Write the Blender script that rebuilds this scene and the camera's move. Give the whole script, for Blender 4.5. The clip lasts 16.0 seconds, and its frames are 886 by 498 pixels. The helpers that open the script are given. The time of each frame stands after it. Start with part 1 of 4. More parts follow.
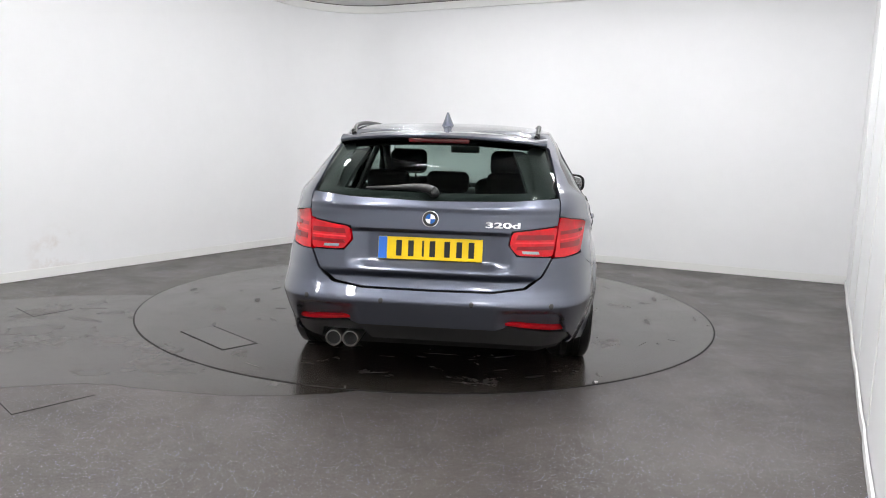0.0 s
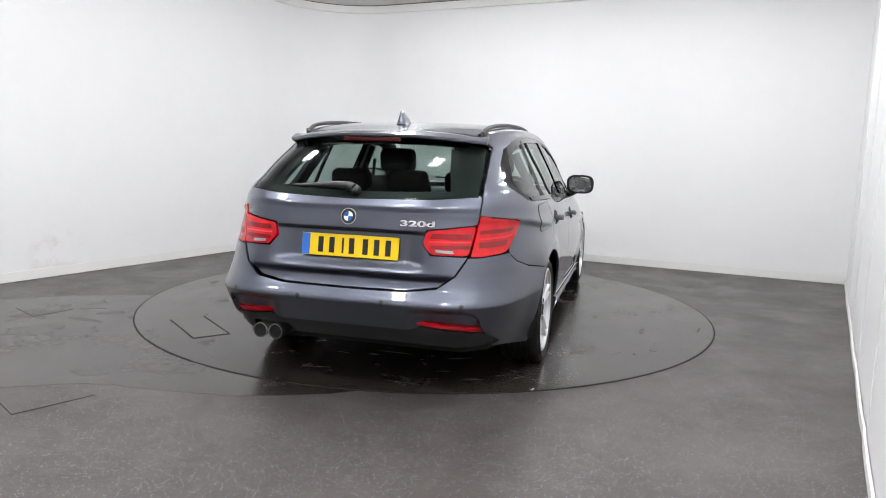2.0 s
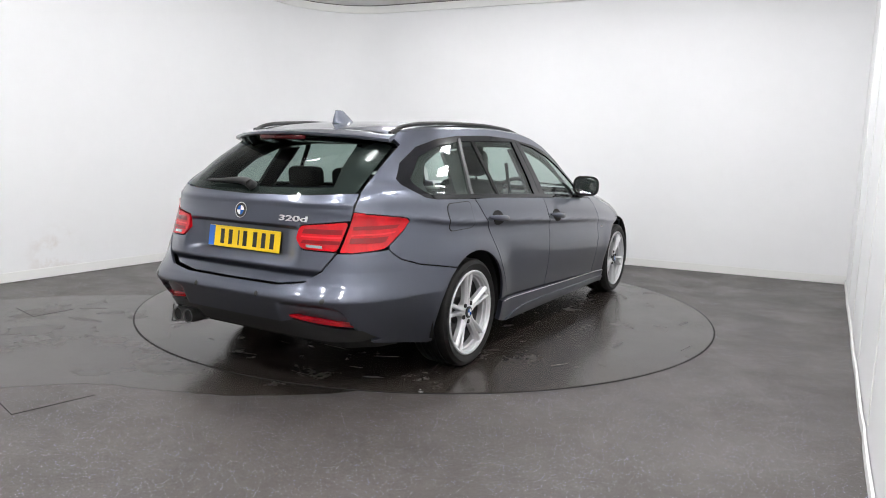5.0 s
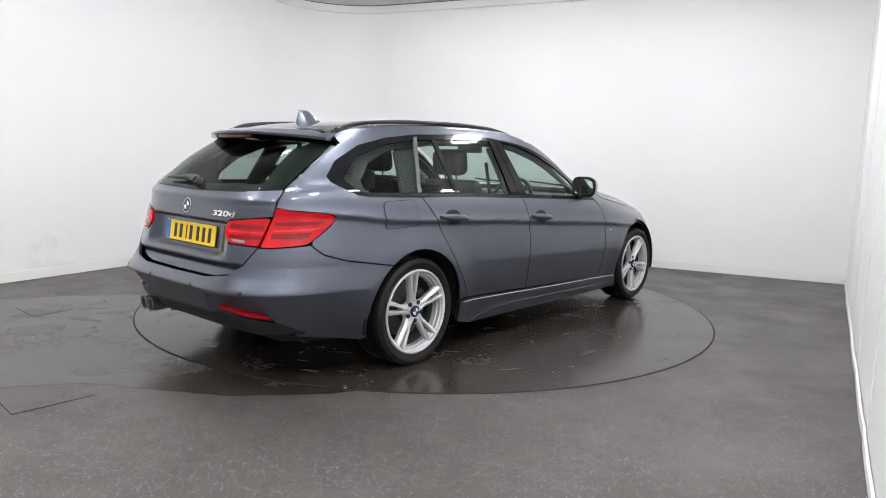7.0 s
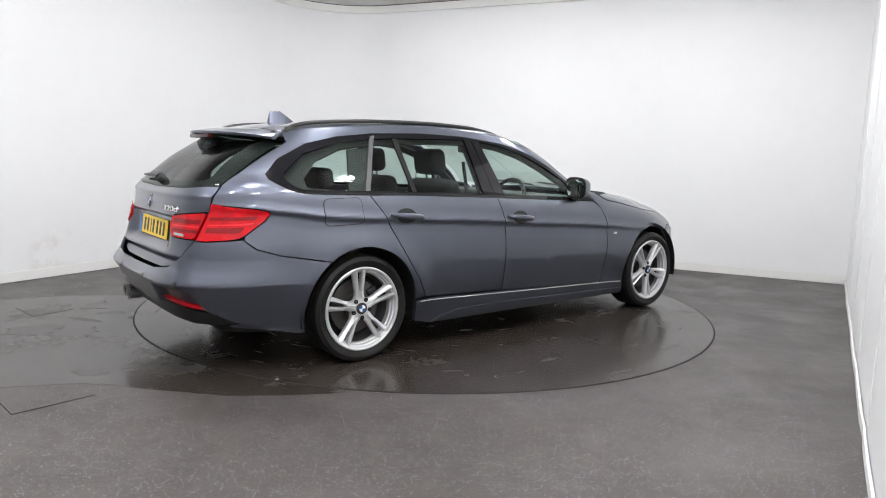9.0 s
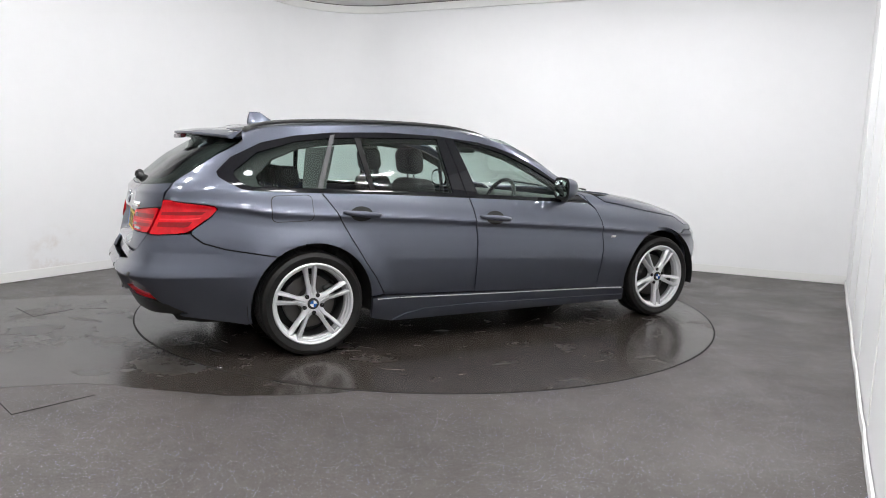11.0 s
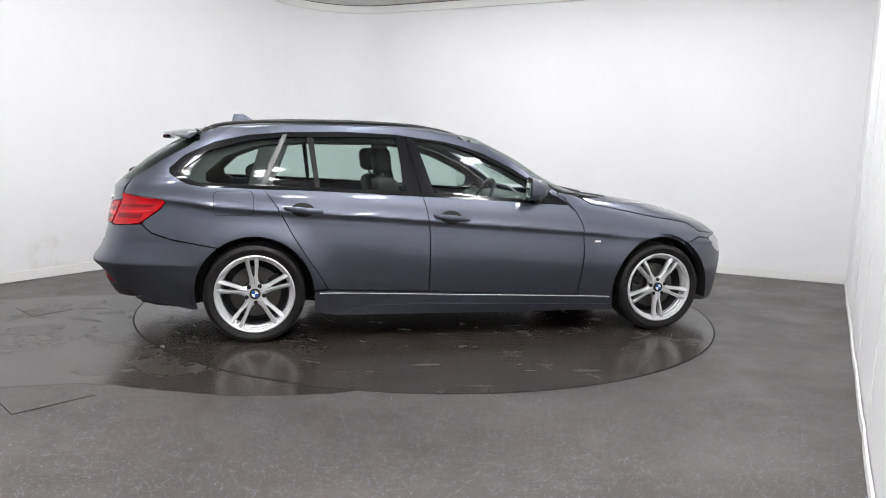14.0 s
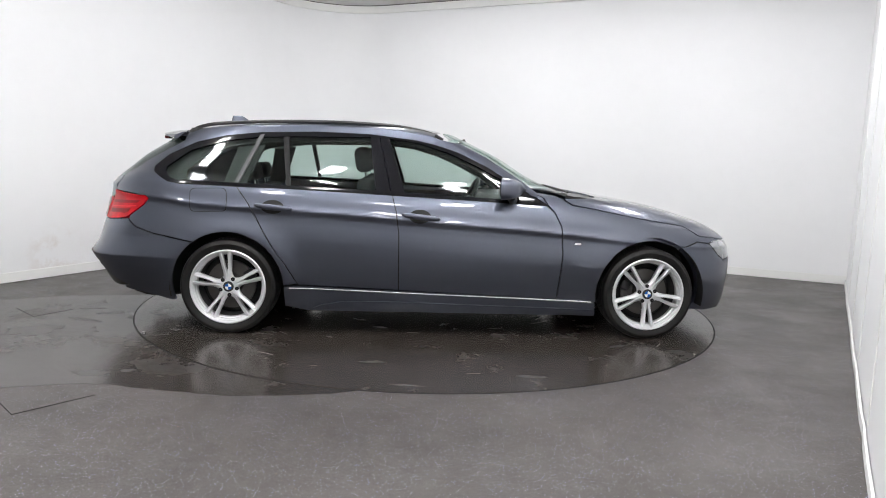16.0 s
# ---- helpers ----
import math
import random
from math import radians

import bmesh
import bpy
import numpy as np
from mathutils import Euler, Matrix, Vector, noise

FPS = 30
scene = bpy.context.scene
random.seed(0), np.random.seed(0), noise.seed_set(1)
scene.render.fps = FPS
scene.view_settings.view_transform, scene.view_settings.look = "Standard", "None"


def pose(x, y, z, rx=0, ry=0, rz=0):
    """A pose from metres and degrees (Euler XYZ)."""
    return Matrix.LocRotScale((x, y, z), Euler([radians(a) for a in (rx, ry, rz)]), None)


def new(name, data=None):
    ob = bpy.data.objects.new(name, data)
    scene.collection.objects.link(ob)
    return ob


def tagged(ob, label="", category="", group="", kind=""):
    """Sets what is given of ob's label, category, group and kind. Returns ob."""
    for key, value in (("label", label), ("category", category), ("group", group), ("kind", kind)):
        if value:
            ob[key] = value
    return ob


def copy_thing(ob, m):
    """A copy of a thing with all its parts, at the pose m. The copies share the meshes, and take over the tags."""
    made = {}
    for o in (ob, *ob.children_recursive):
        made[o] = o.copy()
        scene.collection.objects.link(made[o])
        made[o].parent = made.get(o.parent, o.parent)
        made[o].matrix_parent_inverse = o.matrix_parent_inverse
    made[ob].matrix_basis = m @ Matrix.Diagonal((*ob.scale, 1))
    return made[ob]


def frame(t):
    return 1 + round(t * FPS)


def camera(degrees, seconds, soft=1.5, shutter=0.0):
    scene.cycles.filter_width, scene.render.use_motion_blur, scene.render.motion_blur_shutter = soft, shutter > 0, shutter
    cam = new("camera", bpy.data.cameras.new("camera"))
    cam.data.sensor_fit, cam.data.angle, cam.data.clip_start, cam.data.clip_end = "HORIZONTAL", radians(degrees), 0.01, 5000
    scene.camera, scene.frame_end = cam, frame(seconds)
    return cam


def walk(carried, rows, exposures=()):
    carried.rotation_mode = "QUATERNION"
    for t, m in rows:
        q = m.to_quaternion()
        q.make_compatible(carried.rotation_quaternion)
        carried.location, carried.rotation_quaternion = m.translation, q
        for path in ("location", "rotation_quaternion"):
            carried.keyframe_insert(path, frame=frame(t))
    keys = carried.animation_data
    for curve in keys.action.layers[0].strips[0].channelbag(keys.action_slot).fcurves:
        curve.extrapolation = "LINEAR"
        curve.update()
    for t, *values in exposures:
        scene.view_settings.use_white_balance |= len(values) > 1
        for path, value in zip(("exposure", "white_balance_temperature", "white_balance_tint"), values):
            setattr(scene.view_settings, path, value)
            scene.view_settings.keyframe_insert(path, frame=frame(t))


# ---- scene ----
cam = camera(65.73, 16.0, soft=1.0)
CAM_EYE = (0.0, -5.634, 1.2146)
CAM_POSE = pose(*CAM_EYE, 82.19, 0.0, -1.204) @ pose(0, 0, 0, 0, 0, 1.717)
walk(cam, [(0.0, CAM_POSE), (16.0, CAM_POSE)])

# ---------------------------------------------------------------- light
world = bpy.data.worlds.new("world")
scene.world = world
world.use_nodes = True
world.node_tree.nodes["Background"].inputs[0].default_value = (0.9, 0.95, 1.0, 1)
world.node_tree.nodes["Background"].inputs[1].default_value = 0.05
scene.view_settings.exposure = 0.0
PANEL_GLOW = 80.0


# ---------------------------------------------------------------- materials
class Mat:
    """A small builder of node materials."""

    def __init__(self, name, color=(0.5, 0.5, 0.5), rough=0.5, metal=0.0, **more):
        self.m = bpy.data.materials.new(name)
        self.m.use_nodes = True
        self.t = self.m.node_tree
        self.b = self.t.nodes["Principled BSDF"]
        self.set("Base Color", (*color, 1))
        self.set("Roughness", rough)
        self.set("Metallic", metal)
        for key, value in more.items():
            self.set(key.replace("_", " "), value)
        self.co = self.t.nodes.new("ShaderNodeTexCoord").outputs["Object"]

    def set(self, key, value):
        self.b.inputs[key].default_value = value

    def link(self, a, b):
        self.t.links.new(a, b)

    def noise(self, scale, detail=4.0, stretch=(1, 1, 1), rough=0.55):
        mp = self.t.nodes.new("ShaderNodeMapping")
        mp.inputs["Scale"].default_value = stretch
        self.link(self.co, mp.inputs[0])
        n = self.t.nodes.new("ShaderNodeTexNoise")
        n.inputs["Scale"].default_value = scale
        n.inputs["Detail"].default_value = detail
        n.inputs["Roughness"].default_value = rough
        self.link(mp.outputs[0], n.inputs["Vector"])
        return n.outputs["Fac"]

    def ramp(self, fac, stops):
        r = self.t.nodes.new("ShaderNodeValToRGB")
        while len(r.color_ramp.elements) < len(stops):
            r.color_ramp.elements.new(0.5)
        for e, (at, c) in zip(r.color_ramp.elements, stops):
            e.position = at
            e.color = (*c, 1) if isinstance(c, tuple) else (c, c, c, 1)
        self.link(fac, r.inputs[0])
        return r.outputs[0]

    def mix(self, fac, a, b, mode="MIX"):
        n = self.t.nodes.new("ShaderNodeMix")
        n.data_type, n.blend_type = "RGBA", mode
        for s, v in ((n.inputs[0], fac), (n.inputs[6], a), (n.inputs[7], b)):
            if isinstance(v, (int, float)):
                s.default_value = v if s.type == "VALUE" else (v, v, v, 1)
            elif isinstance(v, tuple):
                s.default_value = (*v, 1)
            else:
                self.link(v, s)
        return n.outputs[2]

    def to(self, key, out):
        self.link(out, self.b.inputs[key])

    def bump(self, height, strength, dist):
        n = self.t.nodes.new("ShaderNodeBump")
        n.inputs["Strength"].default_value = strength
        n.inputs["Distance"].default_value = dist
        self.link(height, n.inputs["Height"])
        self.link(n.outputs[0], self.b.inputs["Normal"])


def wall_mat(name, base, scuff=None):
    m = Mat(name, base, 0.55)
    big = m.noise(0.55, 3)
    fine = m.noise(9.0, 5)
    c = m.ramp(big, [(0.3, tuple(v * 0.95 for v in base)), (0.7, base)])
    c = m.mix(0.10, c, m.ramp(fine, [(0.35, tuple(v * 0.9 for v in base)), (0.65, base)]))
    if scuff:
        # a rubbed, brownish dirty spot low on the wall
        d = m.t.nodes.new("ShaderNodeVectorMath")
        d.operation = "DISTANCE"
        m.link(m.co, d.inputs[0])
        d.inputs[1].default_value = scuff
        near = m.ramp(d.outputs["Value"], [(0.0, 1.0), (0.34, 0.0)])
        spots = m.ramp(m.noise(7, 6, rough=0.7), [(0.47, 0.0), (0.66, 0.55)])
        c = m.mix(m.mix(1.0, near, spots, "MULTIPLY"), c, (0.52, 0.42, 0.34))
    m.to("Base Color", c)
    m.bump(m.noise(40, 3), 0.05, 0.002)
    return m.m


def floor_mat():
    m = Mat("speckled vinyl", (0.06, 0.056, 0.054), 0.4)
    big = m.noise(0.9, 5, rough=0.62)
    mid = m.noise(7.0, 5, rough=0.65)
    c = m.ramp(big, [(0.36, (0.046, 0.039, 0.035)), (0.64, (0.074, 0.064, 0.058))])
    c = m.mix(0.35, c, m.ramp(mid, [(0.36, (0.032, 0.028, 0.025)), (0.64, (0.080, 0.070, 0.064))]))
    vor = m.t.nodes.new("ShaderNodeTexVoronoi")
    vor.inputs["Scale"].default_value = 96
    m.link(m.co, vor.inputs["Vector"])
    dots = m.ramp(vor.outputs["Distance"], [(0.14, 1.0), (0.24, 0.0)])
    pick = m.ramp(vor.outputs["Color"], [(0.44, 0.0), (0.52, 1.0)])
    tone = m.ramp(m.noise(60, 2), [(0.36, (0.34, 0.22, 0.14)), (0.44, (0.36, 0.40, 0.80)), (0.55, (0.72, 0.72, 0.76)), (0.66, (0.16, 0.16, 0.40))])
    c = m.mix(m.mix(1.0, dots, pick, "MULTIPLY"), c, tone)
    grain = m.ramp(m.noise(190, 3, rough=0.7), [(0.34, 0.40), (0.56, 1.15)])
    c = m.mix(m.ramp(m.noise(1.1, 4), [(0.4, 0.45), (0.6, 1.0)]), c, m.mix(1.0, c, grain, "MULTIPLY"))
    m.to("Base Color", c)
    m.to("Roughness", m.ramp(m.noise(1.6, 6, rough=0.7), [(0.35, 0.34), (0.65, 0.52)]))
    m.bump(m.noise(150, 4), 0.45, 0.004)
    return m.m


def wet_mat():
    m = Mat("wet worn vinyl", (0.06, 0.056, 0.054), 0.25)
    c = m.ramp(m.noise(1.3, 6, rough=0.65), [(0.35, (0.026, 0.021, 0.018)), (0.6, (0.036, 0.030, 0.026)), (0.75, (0.052, 0.045, 0.040))])
    m.to("Base Color", c)
    m.to("Roughness", m.ramp(m.noise(1.7, 7, rough=0.72), [(0.40, 0.20), (0.56, 0.25), (0.64, 0.38)]))
    m.bump(m.noise(60, 5), 0.10, 0.002)
    return m.m


def table_mat():
    m = Mat("turntable deck", (0.03, 0.028, 0.027), 0.2)
    c = m.ramp(m.noise(2.2, 7, rough=0.7), [(0.35, (0.025, 0.020, 0.017)), (0.62, (0.036, 0.030, 0.026)), (0.74, (0.054, 0.047, 0.042))])
    m.to("Base Color", c)
    m.to("Roughness", m.ramp(m.noise(2.4, 7, rough=0.72), [(0.35, 0.19), (0.58, 0.24), (0.66, 0.36)]))
    m.bump(m.noise(70, 5), 0.08, 0.002)
    return m.m


def paint_mat():
    m = Mat("grey metallic paint", (0.096, 0.106, 0.138), 0.38, 0.95)
    m.set("Coat Weight", 1.0)
    m.set("Coat Roughness", 0.03)
    m.to("Base Color", m.ramp(m.noise(420, 1), [(0.3, (0.090, 0.100, 0.131)), (0.7, (0.102, 0.112, 0.145))]))
    return m.m


def glass_mat(name, tint, gloss_rough=0.0, facing=0.04):
    """A thin clear pane: tinted see-through, with Schlick's gloss."""
    m = bpy.data.materials.new(name)
    m.use_nodes = True
    t = m.node_tree
    t.nodes.clear()
    out = t.nodes.new("ShaderNodeOutputMaterial")
    tr = t.nodes.new("ShaderNodeBsdfTransparent")
    tr.inputs[0].default_value = (*tint, 1)
    gl = t.nodes.new("ShaderNodeBsdfGlossy")
    gl.inputs["Roughness"].default_value = gloss_rough
    lw = t.nodes.new("ShaderNodeLayerWeight")
    lw.inputs[0].default_value = 0.5
    pw = t.nodes.new("ShaderNodeMath")
    pw.operation = "POWER"
    pw.inputs[1].default_value = 4.5
    ad = t.nodes.new("ShaderNodeMath")
    ad.operation = "MULTIPLY_ADD"
    ad.inputs[1].default_value, ad.inputs[2].default_value = 0.85, facing
    mx = t.nodes.new("ShaderNodeMixShader")
    t.links.new(lw.outputs["Facing"], pw.inputs[0])
    t.links.new(pw.outputs[0], ad.inputs[0])
    t.links.new(ad.outputs[0], mx.inputs[0])
    t.links.new(tr.outputs[0], mx.inputs[1])
    t.links.new(gl.outputs[0], mx.inputs[2])
    t.links.new(mx.outputs[0], out.inputs[0])
    return m


def emit_mat(name, color, strength):
    m = Mat(name, (0.9, 0.9, 0.9), 0.6)
    m.set("Emission Color", (*color, 1))
    m.set("Emission Strength", strength)
    return m.m


def rubber_mat():
    m = Mat("tyre rubber", (0.014, 0.0135, 0.013), 0.45, Specular_IOR_Level=0.3)
    m.to("Base Color", m.ramp(m.noise(14, 5), [(0.35, (0.006, 0.006, 0.006)), (0.7, (0.013, 0.012, 0.011))]))
    m.bump(m.noise(120, 3), 0.15, 0.001)
    return m.m


def alloy_mat():
    m = Mat("silver alloy", (0.70, 0.70, 0.71), 0.38, 0.6)
    m.to("Roughness", m.ramp(m.noise(20, 4), [(0.3, 0.34), (0.7, 0.42)]))
    return m.m


def cloth_mat():
    m = Mat("black seat fabric", (0.02, 0.02, 0.021), 0.8)
    m.bump(m.noise(300, 3), 0.3, 0.001)
    return m.m


def red_mat():
    m = Mat("red lamp plastic", (0.40, 0.0015, 0.006), 0.06)
    m.to("Base Color", m.ramp(m.noise(18, 3), [(0.35, (0.42, 0.0012, 0.006)), (0.65, (0.58, 0.002, 0.008))]))
    return m.m


WALL = wall_mat("white wall paint", (0.82, 0.822, 0.828))
SCUFFED = wall_mat("scuffed white wall paint", (0.82, 0.822, 0.828), (-3.46, 0.72, 0.17))
# tone of the unseen near wall, set by how dark the car doors reflect
UNSEEN_GREY = wall_mat("grey for car reflections", (0.40, 0.40, 0.405))
TRIM = wall_mat("white trim paint", (0.80, 0.80, 0.78))
CEIL = wall_mat("ceiling tile", (0.72, 0.71, 0.695))
FLOOR, WET, DECK = floor_mat(), wet_mat(), table_mat()
PAINT = paint_mat()
SIDE_GLASS = glass_mat("green tinted glass", (0.70, 0.80, 0.76))
REAR_GLASS = glass_mat("rear tinted glass", (0.42, 0.49, 0.465), 0.0, 0.003)
RUBBER, ALLOY, CLOTH, RED = rubber_mat(), alloy_mat(), cloth_mat(), red_mat()
RED_DARK = Mat("dark red lamp plastic", (0.20, 0.001, 0.004), 0.08).m
RED_GUIDE = Mat("pale red light guide", (0.72, 0.02, 0.03), 0.08).m
RED_DIM = Mat("unlit red lens", (0.055, 0.001, 0.002), 0.15).m
GLOSS_BLACK = Mat("gloss black trim", (0.006, 0.006, 0.008), 0.06, Specular_IOR_Level=0.3).m
SATIN_BLACK = Mat("satin black plastic", (0.014, 0.014, 0.014), 0.42).m
DARK = Mat("dark cavity", (0.006, 0.006, 0.006), 0.8).m
PIPE = Mat("dull exhaust steel", (0.42, 0.41, 0.40), 0.3, 1.0).m
CHROME = Mat("chrome", (0.75, 0.75, 0.76), 0.08, 1.0).m
STEEL = Mat("brake steel", (0.10, 0.095, 0.09), 0.45, 0.8).m
YELLOW = Mat("yellow plate", (0.92, 0.62, 0.008), 0.35).m
BLUE = Mat("blue plate band", (0.03, 0.16, 0.60), 0.4).m
INK = Mat("black print", (0.012, 0.012, 0.012), 0.5).m
WHITE_PL = Mat("white plastic", (0.8, 0.8, 0.8), 0.35).m
BADGE_BLUE = Mat("badge blue", (0.02, 0.12, 0.42), 0.2).m
CLEAR = Mat("clear lamp lens", (0.42, 0.44, 0.46), 0.12, 0.6, Coat_Weight=1.0).m
LAMP_GLOW = emit_mat("light diffuser", (0.985, 0.985, 1.0), PANEL_GLOW)
STEEL_EDGE = Mat("ring gap", (0.008, 0.008, 0.008), 0.9).m
MATT_BLACK = Mat("matt black plastic", (0.010, 0.010, 0.010), 0.65, Specular_IOR_Level=0.2).m
DRY = Mat("dry rubbed vinyl", (0.042, 0.038, 0.036), 0.34).m
SCRATCH = Mat("pale scratch", (0.16, 0.15, 0.145), 0.5).m
JOINT = Mat("dark ceiling joint", (0.10, 0.095, 0.09), 0.8).m
MIRROR = Mat("mirror glass", (0.85, 0.87, 0.87), 0.02, 1.0).m


# ---------------------------------------------------------------- mesh helpers
def finish(name, bm, material, smooth=True):
    me = bpy.data.meshes.new(name)
    bm.to_mesh(me)
    bm.free()
    if smooth:
        for f in me.polygons:
            f.use_smooth = True
    if "skin_normal" in me.attributes:
        # exact normals of the body surface on the skin, flat ones on its turned-in edge
        vn = [Vector(d.vector) for d in me.attributes["skin_normal"].data]
        rim = [d.value for d in me.attributes["skin_rim"].data]
        loops = []
        for f in me.polygons:
            for v in f.vertices:
                n = f.normal if rim[f.index] else vn[v]
                loops.append(tuple(n if n.length > 0.1 else f.normal))
        me.normals_split_custom_set(loops)
    me.materials.append(material)
    return me


def part(name, bm, material, parent, label="", smooth=True):
    ob = new(name, finish(name, bm, material, smooth))
    ob.parent = parent
    return tagged(ob, label) if label else ob


def thing(name, label, category, group="", kind=""):
    ob = new(name)
    ob.empty_display_size = 0.1
    return tagged(ob, label, category, group, kind)


def box(x0, x1, y0, y1, z0, z1, bevel=0.0, segs=2):
    bm = bmesh.new()
    bmesh.ops.create_cube(bm, size=1.0)
    for v in bm.verts:
        v.co = Vector(((x0 + x1) / 2 + v.co.x * (x1 - x0), (y0 + y1) / 2 + v.co.y * (y1 - y0), (z0 + z1) / 2 + v.co.z * (z1 - z0)))
    if bevel:
        bmesh.ops.bevel(bm, geom=bm.edges[:], offset=bevel, segments=segs, affect="EDGES", profile=0.5)
    sharpen(bm, 50)
    return bm


def sharpen(bm, degrees=35):
    bm.normal_update()
    for e in bm.edges:
        if len(e.link_faces) == 2 and e.calc_face_angle(0) > radians(degrees):
            e.smooth = False


def join(bms):
    out = bmesh.new()
    for b in bms:
        me = bpy.data.meshes.new("tmp")
        b.to_mesh(me)
        b.free()
        out.from_mesh(me)
        bpy.data.meshes.remove(me)
    return out


def prism(points, z0, z1):
    """An upright prism over a plan outline."""
    bm = bmesh.new()
    lo = [bm.verts.new((x, y, z0)) for x, y in points]
    hi = [bm.verts.new((x, y, z1)) for x, y in points]
    bm.faces.new(list(reversed(lo)))
    bm.faces.new(hi)
    n = len(points)
    for i in range(n):
        bm.faces.new((lo[i], lo[(i + 1) % n], hi[(i + 1) % n], hi[i]))
    bmesh.ops.recalc_face_normals(bm, faces=bm.faces[:])
    return bm


def lathe(profile, n=64, axis="y"):
    """A turned body: profile of (along, radius)."""
    bm = bmesh.new()
    rings = []
    for a, r in profile:
        ring = []
        for i in range(n):
            u = 2 * math.pi * i / n
            c, s = r * math.cos(u), r * math.sin(u)
            ring.append(bm.verts.new({"y": (c, a, s), "z": (c, s, a), "x": (a, c, s)}[axis]))
        rings.append(ring)
    for p, q in zip(rings, rings[1:]):
        for i in range(n):
            bm.faces.new((p[i], p[(i + 1) % n], q[(i + 1) % n], q[i]))
    bmesh.ops.recalc_face_normals(bm, faces=bm.faces[:])
    sharpen(bm, 32)
    return bm


def tube(points, radius, n=10):
    """A round bar along points."""
    bm = bmesh.new()
    pts = [Vector(p) for p in points]
    rings = []
    for i, p in enumerate(pts):
        d = (pts[min(i + 1, len(pts) - 1)] - pts[max(i - 1, 0)]).normalized()
        a = d.orthogonal().normalized() if i == 0 else (rings_a - rings_a.project(d)).normalized()
        rings_a = a
        b = d.cross(a)
        r = radius[i] if isinstance(radius, (list, tuple)) else radius
        rings.append([bm.verts.new(p + r * (math.cos(2 * math.pi * k / n) * a + math.sin(2 * math.pi * k / n) * b)) for k in range(n)])
    for p, q in zip(rings, rings[1:]):
        for k in range(n):
            bm.faces.new((p[k], p[(k + 1) % n], q[(k + 1) % n], q[k]))
    bm.faces.new(rings[0])
    bm.faces.new(rings[-1])
    bmesh.ops.recalc_face_normals(bm, faces=bm.faces[:])
    sharpen(bm, 50)
    return bm


def moved(bm, m):
    bmesh.ops.transform(bm, matrix=m, verts=bm.verts[:])
    return bm


# ---------------------------------------------------------------- room
HEIGHT = 3.135
U = Vector((0.493, 0.870, 0)).normalized()      # along the side walls, away from the camera
CORNER_R = Vector((4.371, 1.349, 0))
U_R = Vector((0.5044, 0.8634, 0))
NEAR_R = CORNER_R - U_R * 8.6
LEFT_0 = Vector((-3.73, 0.304, 0))
BACK_D = Vector((-0.895, 0.446, 0)).normalized()


def meet(p, d, q, e):
    k = ((q.x - p.x) * e.y - (q.y - p.y) * e.x) / (d.x * e.y - d.y * e.x)
    return p + d * k


CORNER_L = meet(LEFT_0, U, CORNER_R, BACK_D)
NEAR_D = Vector((-U.y, U.x, 0))
NEAR_L = meet(LEFT_0, U, NEAR_R, NEAR_D)


def cove(corner, a, b, r, n=14):
    """Points of a round between the lines that leave corner towards a and b."""
    da, db = (a - corner).normalized(), (b - corner).normalized()
    half = da.angle(db) / 2
    cut = r / math.tan(half)
    mid = corner + (da + db).normalized() * (r / math.sin(half))
    p, q = corner + da * cut - mid, corner + db * cut - mid
    return [mid + p.slerp(q, i / n) for i in range(n + 1)]


ROUND = cove(CORNER_L, NEAR_L, CORNER_R, 1.1)
OUT_PATH = [NEAR_L] + ROUND + [CORNER_R, NEAR_R]


def wall_piece(name, pts, z0, z1, thick, material, label, inset=0.0, smooth=False):
    """A wall that follows pts, whose inner face is on the line; inset moves it into the room."""
    bm = bmesh.new()
    cols = []
    for i, p in enumerate(pts):
        d = (pts[min(i + 1, len(pts) - 1)] - pts[max(i - 1, 0)]).normalized()
        out = Vector((-d.y, d.x, 0))
        a, b = p - out * inset, p + out * thick
        cols.append([bm.verts.new((q.x, q.y, z)) for q, z in ((a, z0), (a, z1), (b, z1), (b, z0))])
    for p, q in zip(cols, cols[1:]):
        for k in range(4):
            bm.faces.new((p[k], q[k], q[(k + 1) % 4], p[(k + 1) % 4]))
    bm.faces.new(cols[0])
    bm.faces.new(cols[-1])
    bmesh.ops.recalc_face_normals(bm, faces=bm.faces[:])
    sharpen(bm, 40)
    ob = new(name, finish(name, bm, material, smooth))
    return tagged(ob, label, name.split("_")[0], kind="structure")


